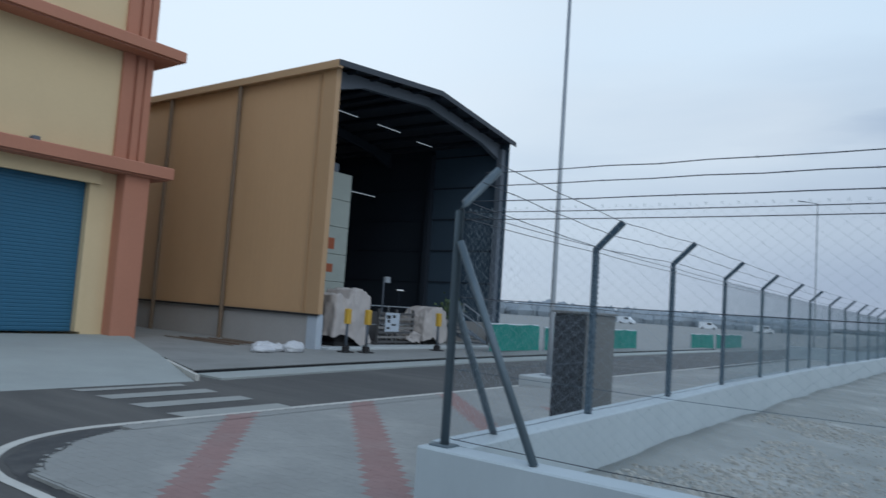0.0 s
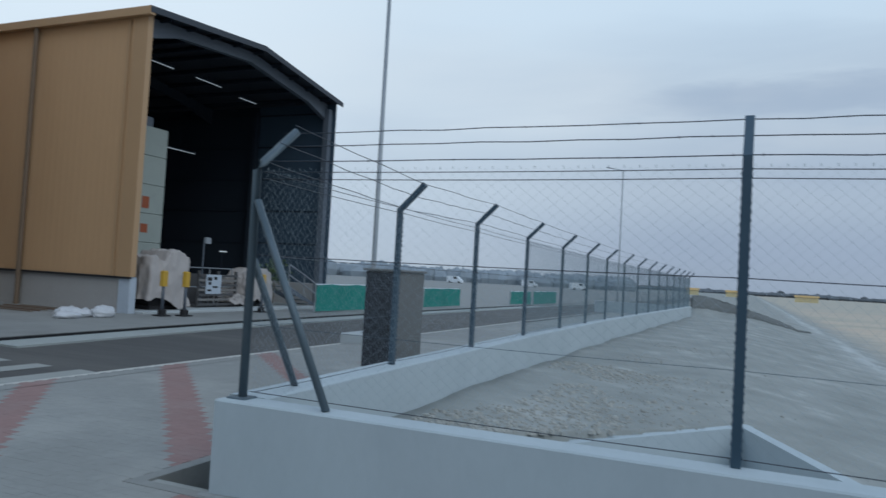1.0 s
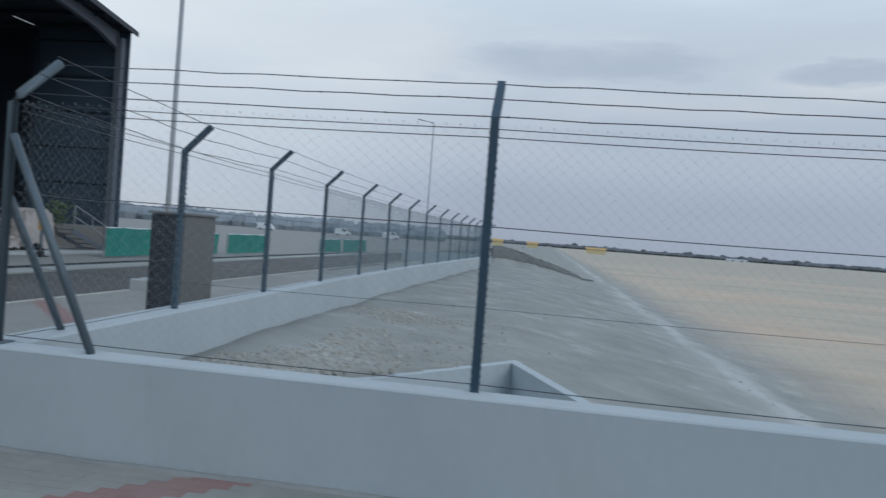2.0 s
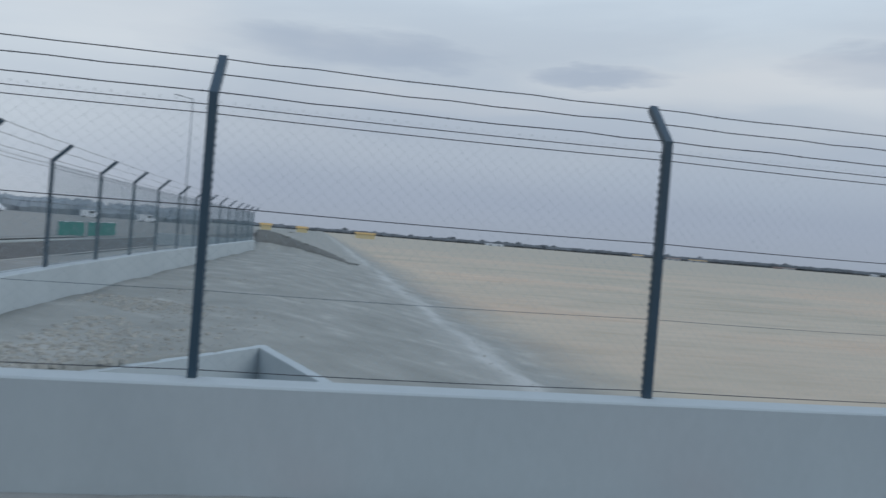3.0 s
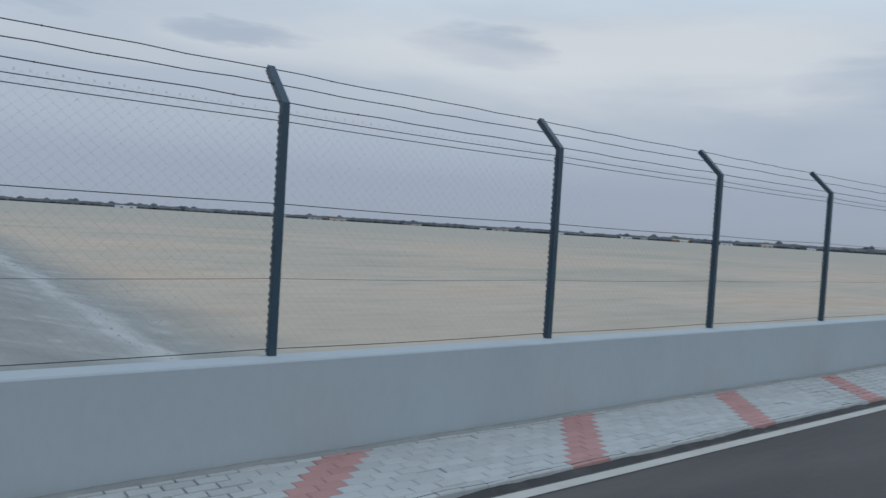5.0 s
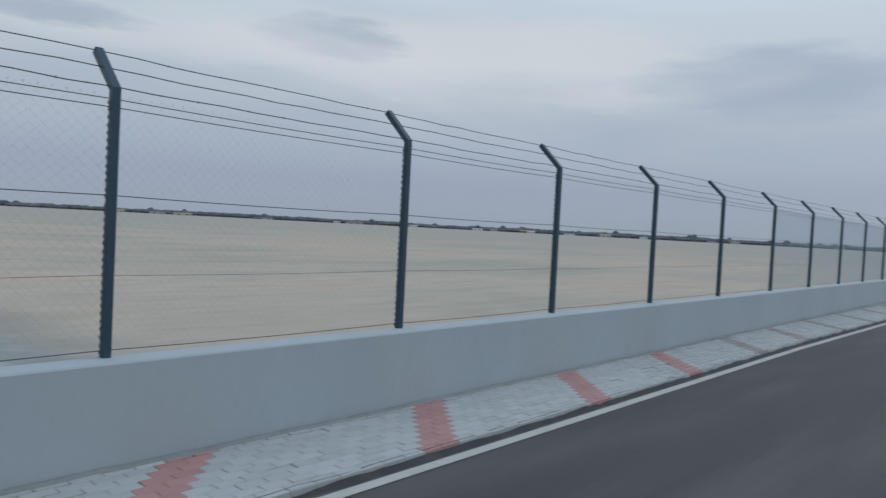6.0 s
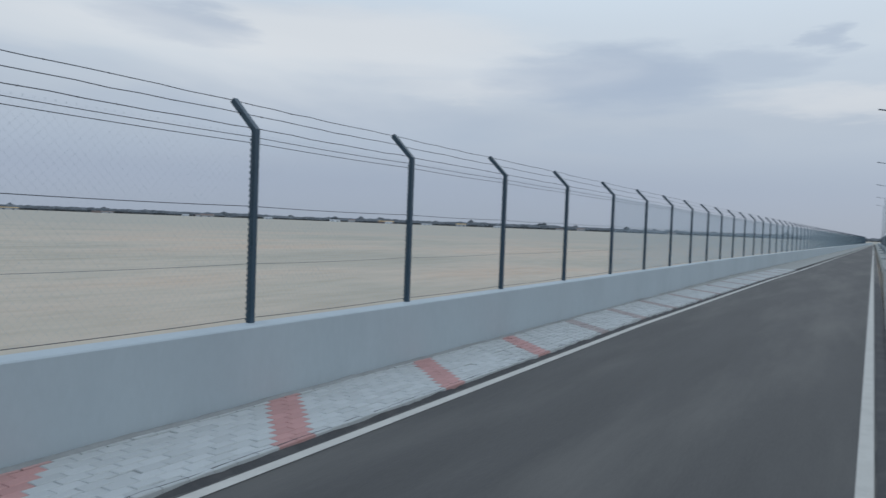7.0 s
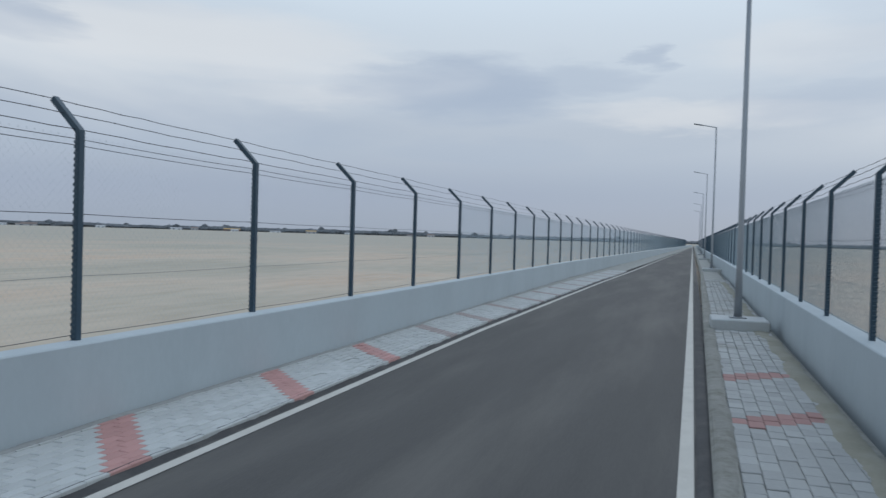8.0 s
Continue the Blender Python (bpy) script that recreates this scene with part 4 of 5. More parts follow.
rail = Geo().box(BX - 0.26, 0.32, 0.27, BX - 0.222, 6.43, 4.715)
curtain = part("roller_shutter", rail, M["blue"], house, "closed blue roller shutter")
SLAT = Geo().prism([(-0.22, 0, 0), (-0.207, 0, 0.02), (-0.207, 0, h - 0.02), (-0.22, 0, h)], [(-0.22, 6.11, 0), (-0.207, 6.11, 0.02), (-0.207, 6.11, h - 0.02), (-0.22, 6.11, h)]).mesh("slat", M["blue"])
for i in range(n):
    share("slat", SLAT, curtain, Vector((BX, 0.32, 0.29 + i * h)) - place_of(curtain))
part("wall_lamp", Geo().bevelled(BX, 4.62, 5.49, BX + 0.22, 4.84, 5.68, 0.02), M["steel"], house, "small grey wall lamp")
# ramp of concrete in front of it
rp = Geo().prism([(BX, -10, -0.05), (BX, -10, 0.28), (-19.0, -10, 0.20), (-15.45, -10, 0.0), (-15.45, -10, -0.05)],
                 [(BX, 8.1, -0.05), (BX, 8.1, 0.20), (-19.0, 5.62, 0.18), (-15.45, 4.15, 0.0), (-15.45, 4.15, -0.05)])
single("ramp", rp, M["ramp"], "pale concrete ramp rising to the shutter", "ramp", kind="structure")

# forecourt and kerb before the hangar
KERB = ((-16.35, 4.75), (-16.75, 9.0), (-17.12, 14.6), (-17.4, 28.0), (-17.45, 46.0))
single("forecourt", Geo().quad_slab([*KERB, (-42, 46), (-42, 8.0), (-24.5, 8.0), (-19.0, 5.75)], -0.05, 0.105), M["forecourt"],
       "grey concrete forecourt with a raised kerb", "pavement", kind="structure")
# black strip painted in place of the shade in the kerb slot
single("kerb_face", strip([(x + 0.065, y) for x, y in KERB], [(x + 0.002, y) for x, y in KERB], -0.04, 0.09), M["slot"],
       "kerb face before the forecourt with slot shade painted black", "kerb", kind="structure")
single("ramp_kerb", Geo().quad_slab([(-15.5, 4.20), (-18.3, 5.34), (-18.3, 5.43), (-15.5, 4.29)], -0.03, 0.115), M["line"],
       "white painted kerb at the ramp side", "kerb", kind="structure")
single("gutter_strip", strip([(x + 0.95, y) for x, y in KERB], [(x + 0.07, y) for x, y in KERB], -0.05, 0.04), M["ramp"],
       "pale concrete channel beside the road", "kerb", kind="structure")

# ---- cabinet beside the side fence ----
M["cabinet_door"] = mat("dark_cabinet_face", (0.016, 0.02, 0.028), 0.55, 0.1, 14, 0.3, (0.03, 0.035, 0.045), 1.6, bump=0.03)
cab = thing("electrical_cabinet", (-7.70, 4.73, PAVE_Z), "tall grey metal cabinet with one darker face behind the fence", "cabinet")
part("plinth", Geo().box(-7.92, 4.30, PAVE_Z, -7.48, 5.16, 0.14), M["concrete"], cab)
part("body", Geo().bevelled(-7.94, 4.28, 0.14, -7.46, 5.18, 1.78, 0.01), M["cabinet"], cab)
part("cap", Geo().bevelled(-7.97, 4.23, 1.782, -7.43, 5.21, 1.812, 0.01), M["cabinet"], cab)
# dark panel with added louvres and handle makes this face darker
door = part("door", Geo().bevelled(-7.925, 4.255, 0.17, -7.475, 4.278, 1.76, 0.004), M["cabinet_door"], cab, "darker face panel of the cabinet")
for k in range(5):
    part("louvre", Geo().prism([(-7.86, 4.253, 1.50 + 0.04 * k), (-7.86, 4.240, 1.49 + 0.04 * k), (-7.86, 4.253, 1.515 + 0.04 * k)],
                               [(-7.56, 4.253, 1.50 + 0.04 * k), (-7.56, 4.240, 1.49 + 0.04 * k), (-7.56, 4.253, 1.515 + 0.04 * k)]), M["cabinet_door"], door)
part("handle", Geo().bevelled(-7.53, 4.225, 0.92, -7.505, 4.253, 1.06, 0.004), M["dark"], door, "black door handle")


# ---- lamp posts ----
def lamp_post(at, arm, height=11.0):
    """Tapered steel column on a concrete block with a bracket arm."""
    l = thing("street_lamp", at, "galvanised steel street lamp on a concrete block", "street lamp", "street lamps along the road")
    x, y, z = at
    part("base_block", Geo().bevelled(x - 0.5, y - 0.56, z - 0.05, x + 0.5, y + 0.52, z + 0.22, 0.02), M["concrete"], l, "pale concrete block")
    part("base_plate", Geo().bevelled(x - 0.16, y - 0.16, z + 0.22, x + 0.16, y + 0.16, z + 0.25, 0.004), M["galv"], l)
    part("column", Geo().tube([(x, y, z + 0.25), (x, y, z + 1.2), (x, y, z + height)], 0.082, 10, 0.042), M["galv"], l, smooth=True)
    u = Vector(arm).normalized()
    e = Vector((x, y, z + height - 0.03))
    f = e + Vector((u.x, u.y, 0.20)) * 0.75
    bracket = part("arm", Geo().tube([e, f], 0.03, 6), M["galv"], l)
    h2 = f + Vector((u.x, u.y, 0.18)) * 0.55
    part("lamp_head", Geo().tube([f, f.lerp(h2, 0.2), h2], 0.07, 8, 0.09, flat=0.45), M["steel"], bracket)
    return l


for p in ((13.73, -6.04, 0.03), (45.2, -6.62, 0.0), (77.0, -7.04, 0.0), (108.7, -7.45, 0.0), (140.4, -7.9, 0.0), (172.0, -8.3, 0)):
    lamp_post(p, (0, 1), 8.85)
lamp_post((-11.58, 11.18, 0.05), (-1, 0), 10.2)
lamp_post((-12.7, 53.4, -0.05), (-1, 0))


# ---- open drain beside the wall corner ----
g = Geo().box(-7.37, -0.33, -1.1, -7.25, 1.95, 0.062)
g.box(-7.25, -0.33, -1.1, -6.3, -0.215, 0.062)
single("drain_channel", g, M["forecourt"], "open concrete drain beside the wall", "drain", kind="structure")
# the bed's dark colour includes the shade of the recess
single("drain_bed", Geo().box(-7.25, -0.21, -1.14, -6.66, 1.95, -1.05), M["gutter"], "bed of the drain with recess shade painted in", "drain", kind="structure")
single("drain_cover", Geo().quad_slab([(-7.29, 1.95), (-6.80, 1.95), (-7.0, 9), (-7.1, 17), (-6.9, 42.8), (-7.35, 42.8)], 0.0, 0.06), M["concrete"],
       "pale concrete drain cover slab", "drain", kind="structure")

# ---- outfall chamber on the bank ----
def rim_wall(p, q, w, z0, zp, zq):
    d = (Vector(q) - Vector(p)).normalized()
    n = Vector((-d.y, d.x)) * w / 2
    a, b = Vector(p), Vector(q)
    return Geo().prism([(*(a - n), z0), (*(a + n), z0), (*(a + n), zp), (*(a - n), zp)], [(*(b - n), z0), (*(b + n), z0), (*(b + n), zq), (*(b - n), zq)])


pit = thing("outfall_chamber", (-3.2, 3.6, -0.9), "concrete outfall chamber with pale rims behind the wall", "drain")
part("wing_wall", rim_wall((-5.72, 2.3), (-3.00, 6.06), 0.15, -1.3, 0.0, 0.0), M["wall"], pit)
part("wing_wall", rim_wall((-3.09, 6.08), (-1.3, 1.6), 0.15, -1.3, 0.0, -0.02), M["wall"], pit)
part("floor", Geo().quad_slab([(-5.62, 2.3), (-3.05, 5.95), (-1.35, 1.6)], -1.0, -0.62), M["concrete"], pit)


# ---- pavers ----
def paver_mesh(name, lx, ly, material, seed):
    """One block, slightly uneven."""
    rnd = random.Random(seed)
    g = Geo()
    k = lambda: rnd.uniform(-0.0025, 0.0025)
    z = 0.058
    c = 0.006
    low = [(-lx / 2, -ly / 2, 0), (lx / 2, -ly / 2, 0), (lx / 2, ly / 2, 0), (-lx / 2, ly / 2, 0)]
    mid = [(x, y, z - c) for x, y, _ in low]
    top = [(x * (1 - 2 * c / lx), y * (1 - 2 * c / ly), z + k()) for x, y, _ in low]
    g.v = low + mid + top
    for r in (0, 4):
        g.f += [(r + i, r + (i + 1) % 4, r + 4 + (i + 1) % 4, r + 4 + i) for i in range(4)]
    g.f.append((8, 9, 10, 11))
    return g.mesh(name, material)


def lay(parent, spots, lx, ly, near, mats=("paver", "paver_red"), rough=0.003):
    """Blocks at the spots (x, y, red): those for which near() holds, up to 300, as parts; the others as one mesh a colour."""
    o = place_of(parent)
    kinds = {(red, i): paver_mesh("paver", lx, ly, M[mats[red]], 10 * red + i) for red in (0, 1) for i in range(5)}
    rest = {0: Geo(), 1: Geo()}
    rnd = random.Random(4)
    count = 0
    for x, y, red in spots:
        dz = rnd.uniform(-rough, rough) - (0.008 if rough > 0.002 and rnd.random() < 0.02 else 0)
        if near(x, y) and count < 300:
            share("paver", kinds[red, rnd.randrange(5)], parent, (x - o.x, y - o.y, dz), rz=rnd.uniform(-0.012, 0.012))
            count += 1
        else:
            c = 0.006 if rough > 0.002 else 0.0004
            g = rest[red]
            k = len(g.v)
            g.v += [(x + a * lx / 2, y + b * ly / 2, 0.02) for a, b in ((-1, -1), (1, -1), (1, 1), (-1, 1))]
            g.v += [(x + a * (lx / 2 - c), y + b * (ly / 2 - c), 0.057 + dz) for a, b in ((-1, -1), (1, -1), (1, 1), (-1, 1))]
            g.f += [(k, k + 1, k + 5, k + 4), (k + 1, k + 2, k + 6, k + 5), (k + 2, k + 3, k + 7, k + 6), (k + 3, k, k + 4, k + 7), (k + 4, k + 5, k + 6, k + 7)]
    for red, name in ((0, "grey_pavers"), (1, "red_pavers")):
        if rest[red].f:
            part(name, rest[red], M[mats[red]], parent, kind="stuff")


def bond(x0, x1, y0, y1, px, py):
    """Running bond of courses along x."""
    for j in range(int((y1 - y0) / py)):
        y = y0 + (j + 0.5) * py
        off = (j % 2) * px / 2
        for i in range(int((x1 - x0) / px)):
            yield x0 + (i + 0.5) * px + off, y


def striped(c, first, step, width):
    return int(((c - first) % step) < width)


PX, PY = 0.206, 0.106
spots = [(x, y + left_shift(x), striped(x - 0.9717 * y, 3.0 - 2.53 * 20, 2.53, 0.42)) for x, y in bond(-6.4, 40, -1.282, -0.215, PX, PY)]


def in_plaza(x, y):
    if x > -7.35:
        return x < -6.4 and -1.26 < y < -0.31
    if x < CX and y < CY:
        return math.hypot(x - CX, y - CY) < CR - 0.04 - apron((math.atan2(y - CY, x - CX) + math.pi) / (math.pi / 2))
    return x > -11.76 and y > -1.26


lay(pave_front, [q for q in spots if q[0] > 9.4], 0.2030, 0.1030, lambda x, y: False, ("paver", "paver_brown"), 0.0022)
lay(pave_front, [q for q in spots if -3 < q[0] <= 9.4], 0.2030, 0.1030, lambda x, y: -0.4 < x < 6.4, rough=0.0022)
lay(pave_front, [q for q in spots if q[0] <= -3], 0.2050, 0.1050, lambda x, y: False, ("paver_dusty", "paver_red_dusty"), 0.0006)
spots = [(x, y, int(y < 7.5) * striped(x + y, -9.65 - 2.45 * 8, 2.45, 0.54)) for x, y in bond(-11.9, -6.45, -1.282, 24, PY, PY) if in_plaza(x, y)]
lay(pave_front, spots, 0.1055, 0.1055, lambda x, y: False, ("paver_dusty", "paver_red_dusty"), 0.0006)
QX, QY = 0.226, 0.146
spots = [(x, y + kerb_shift(x), int(4.5 < x < 9.6) * striped(x + 0.55 * (y + 5.8), 5.37 - 2.42 * 12, 2.42, 0.40)) for x, y in bond(-9, 34, -6.36, -5.33, QX, QY)]
spots = [q for q in spots if not (13.1 < q[0] < 14.3 and -6.7 < q[1] < -5.4)]
lay(pave_right, spots, 0.2205, 0.1420, lambda x, y: 2.4 < x < 9.2, ("paver_worn", "paver_red_worn"), 0.006)


def drift(path, widths, z, material, name, label, seed, rough=0.4):
    """A low irregular drift of dirt along a line."""
    rows = []
    n = len(path)
    for j in range(7):
        f = j / 6
        r = []
        for i, (x, y) in enumerate(path):
            w0, w1 = widths
            wob = rough * (0.16 * noise.noise((x * 0.8, y * 0.8, seed)) + 0.09 * noise.noise((x * 3.1, y * 3.1, seed)) + 0.03 * noise.noise((x * 11, y * 11, seed)))
            yy = y + w0 + (w1 - w0) * f + wob * math.sin(math.pi * min(1.0, f * 1.0)) + (wob if f == 1 else 0)
            r.append((x, yy, z + 0.016 * math.sin(math.pi * f) + 0.006 * noise.noise((x * 6, yy * 6, seed)) - (0.02 if f in (0, 1) else 0)))
        rows.append(r)
    return single(name, Geo().sheet(rows), material, label, "dirt", kind="structure", smooth=True)


M["dust"] = mat("dusty_dirt", (0.235, 0.232, 0.19), 0.95, 0.2, 35, 0.5, (0.30, 0.30, 0.275), 1.6, bump=0.3)
M["mortar"] = mat("grey_mortar", (0.26, 0.275, 0.275), 0.95, 0.2, 20, 0.5, (0.18, 0.185, 0.18), 2.0)
M["mud"] = mat("dark_roadside_dirt", (0.055, 0.057, 0.06), 0.95, 0.25, 35, 0.35, (0.13, 0.127, 0.12), 3.0, bump=0.4)
lx = [2.0 + 0.2 * i for i in range(150)]
lx2 = [2.0 + 0.06 * i for i in range(500)]
drift([(x, right_y(x) + 0.34) for x in lx2], (0.0, 0.30), 0.0545, M["dust"], "dirt_drift", "olive dirt washed over pavers along the wall", 3, 1.0)
drift([(x, -5.03 + road_shift(x)) for x in lx], (0.0, -0.20), 0.004, M["mud"], "dirt_drift", "dark dirt between asphalt and kerb", 5)
drift([(x, -5.16 + kerb_shift(x)) for x in lx], (0.02, -0.19), 0.062, M["kerb"], "dirt_drift", "crumbled mortar over the kerb", 13)
fx = [-10.2 + 0.1 * i for i in range(612)]
rows = []
for f in (0, 0.25, 0.5, 0.75, 1.0):          # dirt that slopes from the paver edge to the asphalt
    rows.append([(x, -1.245 + 0.025 * noise.noise((x * 2.3, 4, 1)) + 0.015 * noise.noise((x * 9, 4, 1)) + left_shift(x) - f * (0.10 + 0.04 * noise.noise((x * 0.9, 1, 7)) + 0.04 * noise.noise((x * 5, 1, 8))), 0.060 - 0.065 * f ** 0.7 + 0.004 * noise.noise((x * 9, f * 3, 2)) * (0 < f < 1)) for x in fx])
single("dirt_drift", Geo().sheet(rows), M["mud"], "dark dirt along the edge of the pavers", "dirt", kind="structure", smooth=True)
ring = []
for k in range(4):                           # dirt washed over the bend's edge
    row = []
    for i in range(44):
        x, y = bend(lambda f: -0.05 - (apron(f) + 0.03) * k / 3, 40)[i]
        row.append((x + 0.05 * noise.noise((x * 2.5, y * 2.5, 1)), y + 0.05 * noise.noise((x * 2.5, y * 2.5, 7)), (0.004, 0.012, 0.030, 0.061)[k] + 0.004 * noise.noise((x * 6, y * 6, k))))
    ring.append(row)
single("dirt_drift", Geo().sheet(ring), M["mud"], "dark dirt along the bend of the pavers", "dirt", kind="structure", smooth=True)
drift([(x, -0.19 + front_y(x)) for x in fx if x > -6.7], (0.0, -0.105), 0.058, M["mortar"], "dirt_drift", "grey mortar line at the foot of the wall", 8)

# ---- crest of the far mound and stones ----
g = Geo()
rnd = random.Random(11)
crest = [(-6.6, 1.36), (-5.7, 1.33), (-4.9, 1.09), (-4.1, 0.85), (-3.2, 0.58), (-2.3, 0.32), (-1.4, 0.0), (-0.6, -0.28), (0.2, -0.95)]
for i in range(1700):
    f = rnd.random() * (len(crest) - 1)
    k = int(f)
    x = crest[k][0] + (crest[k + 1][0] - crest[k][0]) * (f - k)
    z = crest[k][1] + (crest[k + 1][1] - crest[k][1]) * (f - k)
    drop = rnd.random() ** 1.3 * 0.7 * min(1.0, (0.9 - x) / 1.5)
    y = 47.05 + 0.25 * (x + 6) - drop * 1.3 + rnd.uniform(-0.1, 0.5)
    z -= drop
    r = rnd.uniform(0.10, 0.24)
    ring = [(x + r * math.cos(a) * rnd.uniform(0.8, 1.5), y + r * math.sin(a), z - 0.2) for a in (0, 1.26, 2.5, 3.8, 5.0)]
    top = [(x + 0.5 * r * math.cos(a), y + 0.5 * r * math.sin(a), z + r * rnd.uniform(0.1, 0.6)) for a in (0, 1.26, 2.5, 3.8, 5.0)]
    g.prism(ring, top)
# darker tone for the band along the crest and upper face
M["crest"] = mat("dark_crest", (0.125, 0.132, 0.128), 0.95, 0.25, 6, island=0.12)
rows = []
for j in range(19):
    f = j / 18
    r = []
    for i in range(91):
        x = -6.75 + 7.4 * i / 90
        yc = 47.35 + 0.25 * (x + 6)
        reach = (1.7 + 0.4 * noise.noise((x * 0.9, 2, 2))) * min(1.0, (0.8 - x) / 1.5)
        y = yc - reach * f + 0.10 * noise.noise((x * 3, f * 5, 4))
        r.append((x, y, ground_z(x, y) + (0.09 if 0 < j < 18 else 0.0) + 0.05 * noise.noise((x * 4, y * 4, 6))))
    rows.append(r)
single("soil_face", Geo().sheet(rows), M["crest"], "darker sheet over the upper face of the mound", "soil", kind="structure", smooth=True)
single("soil_clods", g, M["crest"], "dark clods along the mound crest", "soil", kind="stuff")
g = Geo()
for i in range(3200):
    u = rnd.random()
    y = 2.5 + 16 * rnd.random() ** 1.3
    x = -6.2 + abs(rnd.gauss(0, 1.5)) + 0.03 * y
    if in_chamber(x, y) or noise.noise((x * 0.6, y * 0.35, 12)) < -0.05:
        continue
    if i % 4 == 0:
        x, y = rnd.gauss(2.6, 0.8), rnd.uniform(8, 40)
    r = rnd.uniform(0.008, 0.022) * (1 + (u > 0.96))
    z = ground_z(x, y)
    pts = [(x + r * math.cos(a) * rnd.uniform(0.7, 1.3), y + r * math.sin(a) * rnd.uniform(0.7, 1.3)) for a in (0, 1.2, 2.4, 3.7, 5.0)]
    g.prism([(*p, z - 0.02) for p in pts], [(x + (px - x) * 0.6, y + (py - y) * 0.6, z + r * 0.7) for px, py in pts])
for i in range(1500):                        # lumps of tipped earth below the side wall
    y = 1.6 + 9.0 * rnd.random() ** 1.2
    x = side_x(y) + 0.35 + abs(rnd.gauss(0.9, 0.75))
    if in_chamber(x, y) or noise.noise((x * 0.7, y * 0.45, 21)) < -0.12:
        continue
    r, z = rnd.uniform(0.02, 0.055), ground_z(x, y)
    pts = [(x + 1.3 * r * math.cos(a) * rnd.uniform(0.7, 1.3), y + r * math.sin(a) * rnd.uniform(0.7, 1.3)) for a in (0, 1.05, 2.1, 3.15, 4.2, 5.25)]
    g.prism([(*p, z - 0.02) for p in pts], [(x + (px - x) * 0.55, y + (py - y) * 0.55, z + r * rnd.uniform(0.25, 0.6)) for px, py in pts])
M["stone"] = mat("pale_stone", (0.335, 0.335, 0.31), 0.95, 0.15, 12, island=0.14)
single("loose_stones", g, M["stone"], "pale loose stones and earth lumps on the dirt bank", "stones", kind="stuff")

# ---- far trees, sheds and buildings ----
g = Geo()
rnd = random.Random(5)
for i in range(3600):
    w = radians(rnd.uniform(-12, 172))
    d = rnd.uniform(1250, 1420)
    x, y = d * math.sin(w), d * math.cos(w)
    k = 0.5 + 0.5 * noise.noise((math.degrees(w) * 0.22, 3.3, 0))
    h, r = (4.4 + 3.8 * k) * rnd.uniform(0.8, 1.15), rnd.uniform(8, 18)
    if rnd.random() < 0.03:
        h, r = h * 1.5, 7
    z = -1.4
    n = 6
    a0 = rnd.random() * 6
    rings = []
    for f, q in ((0, 0.85), (0.45, 1.0), (0.8, 0.72), (1.0, 0.2)):
        rings.append([(x + r * q * rnd.uniform(0.8, 1.15) * math.cos(a0 + j * 1.047), y + r * q * math.sin(a0 + j * 1.047), z + h * f * rnd.uniform(0.93, 1.06)) for j in range(n)])
    k0 = len(g.v)
    for rr in rings:
        g.v += rr
    for a in range(3):
        for j in range(n):
            g.f.append((k0 + a * n + j, k0 + a * n + (j + 1) % n, k0 + (a + 1) * n + (j + 1) % n, k0 + (a + 1) * n + j))
    g.f.append(tuple(k0 + 3 * n + j for j in range(n)))
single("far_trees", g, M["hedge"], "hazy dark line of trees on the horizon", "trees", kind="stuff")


def far_house(az_deg, d, w, depth, h, wall="white", roof="grey_far", name="far_building", label="small pale building at the edge of the plain", cat="building"):
    """A low gabled building seen far across the plain."""
    a = radians(az_deg)
    x, y = d * math.sin(a), d * math.cos(a)
    b = thing(name, (x, y, -1.3), label, cat, "buildings across the plain")
    u, v = Vector((math.cos(a), -math.sin(a))), Vector((math.sin(a), math.cos(a)))
    P = lambda s, t: (x + u.x * s + v.x * t, y + u.y * s + v.y * t)
    part("wall", Geo().quad_slab([P(-w / 2, 0), P(w / 2, 0), P(w / 2, depth), P(-w / 2, depth)], -1.3, -1.3 + h), M[wall], b)
    e = w / 2 + 0.4
    part("roof", Geo().prism([(*P(-e, -0.5), -1.3 + h), (*P(-e, depth / 2), -1.3 + h * 1.35), (*P(-e, depth + 0.5), -1.3 + h)],
                             [(*P(e, -0.5), -1.3 + h), (*P(e, depth / 2), -1.3 + h * 1.35), (*P(e, depth + 0.5), -1.3 + h)]), M[roof], b)
    for s in (-0.25, 0.2) if name == "far_building" else ():
        part("door", Geo().quad_slab([P(w * s, -0.06), P(w * (s + 0.12), -0.06), P(w * (s + 0.12), -0.01), P(w * s, -0.01)], -1.3, -1.3 + h * 0.7), M["steel"], b)
    return b


for azd, d, w, h in ((13.6, 1120, 40, 4), (40.5, 1150, 14, 3.5), (46.5, 1150, 18, 4), (51.6, 1180, 24, 4), (55.8, 1150, 16, 4),
                     (58.8, 1180, 24, 3.0), (64.4, 1180, 16, 3.5)):
    far_house(azd, d, w * 0.7, 12, h * 0.65)
rnd = random.Random(31)
for i in range(13):
    far_house(rnd.uniform(24, 78), rnd.uniform(1120, 1240), rnd.uniform(8, 26), 10, rnd.uniform(2.0, 3.6), rnd.choice(("grey_far", "far_tile", "grey_far")), rnd.choice(("shed_roof", "far_tile", "far_tile")),
              label="small hazy building among trees across the plain")
for azd, d, w, h in ((-4.5, 415, 6, 4.0), (-1.75, 415, 6, 3.8), (3.2, 415, 11, 3.2)):
    far_house(azd, d, w, 5, h * 0.85, "shed", "shed_roof", "site_shed", "faded yellow site shed with a brown roof on the sand", "shed")


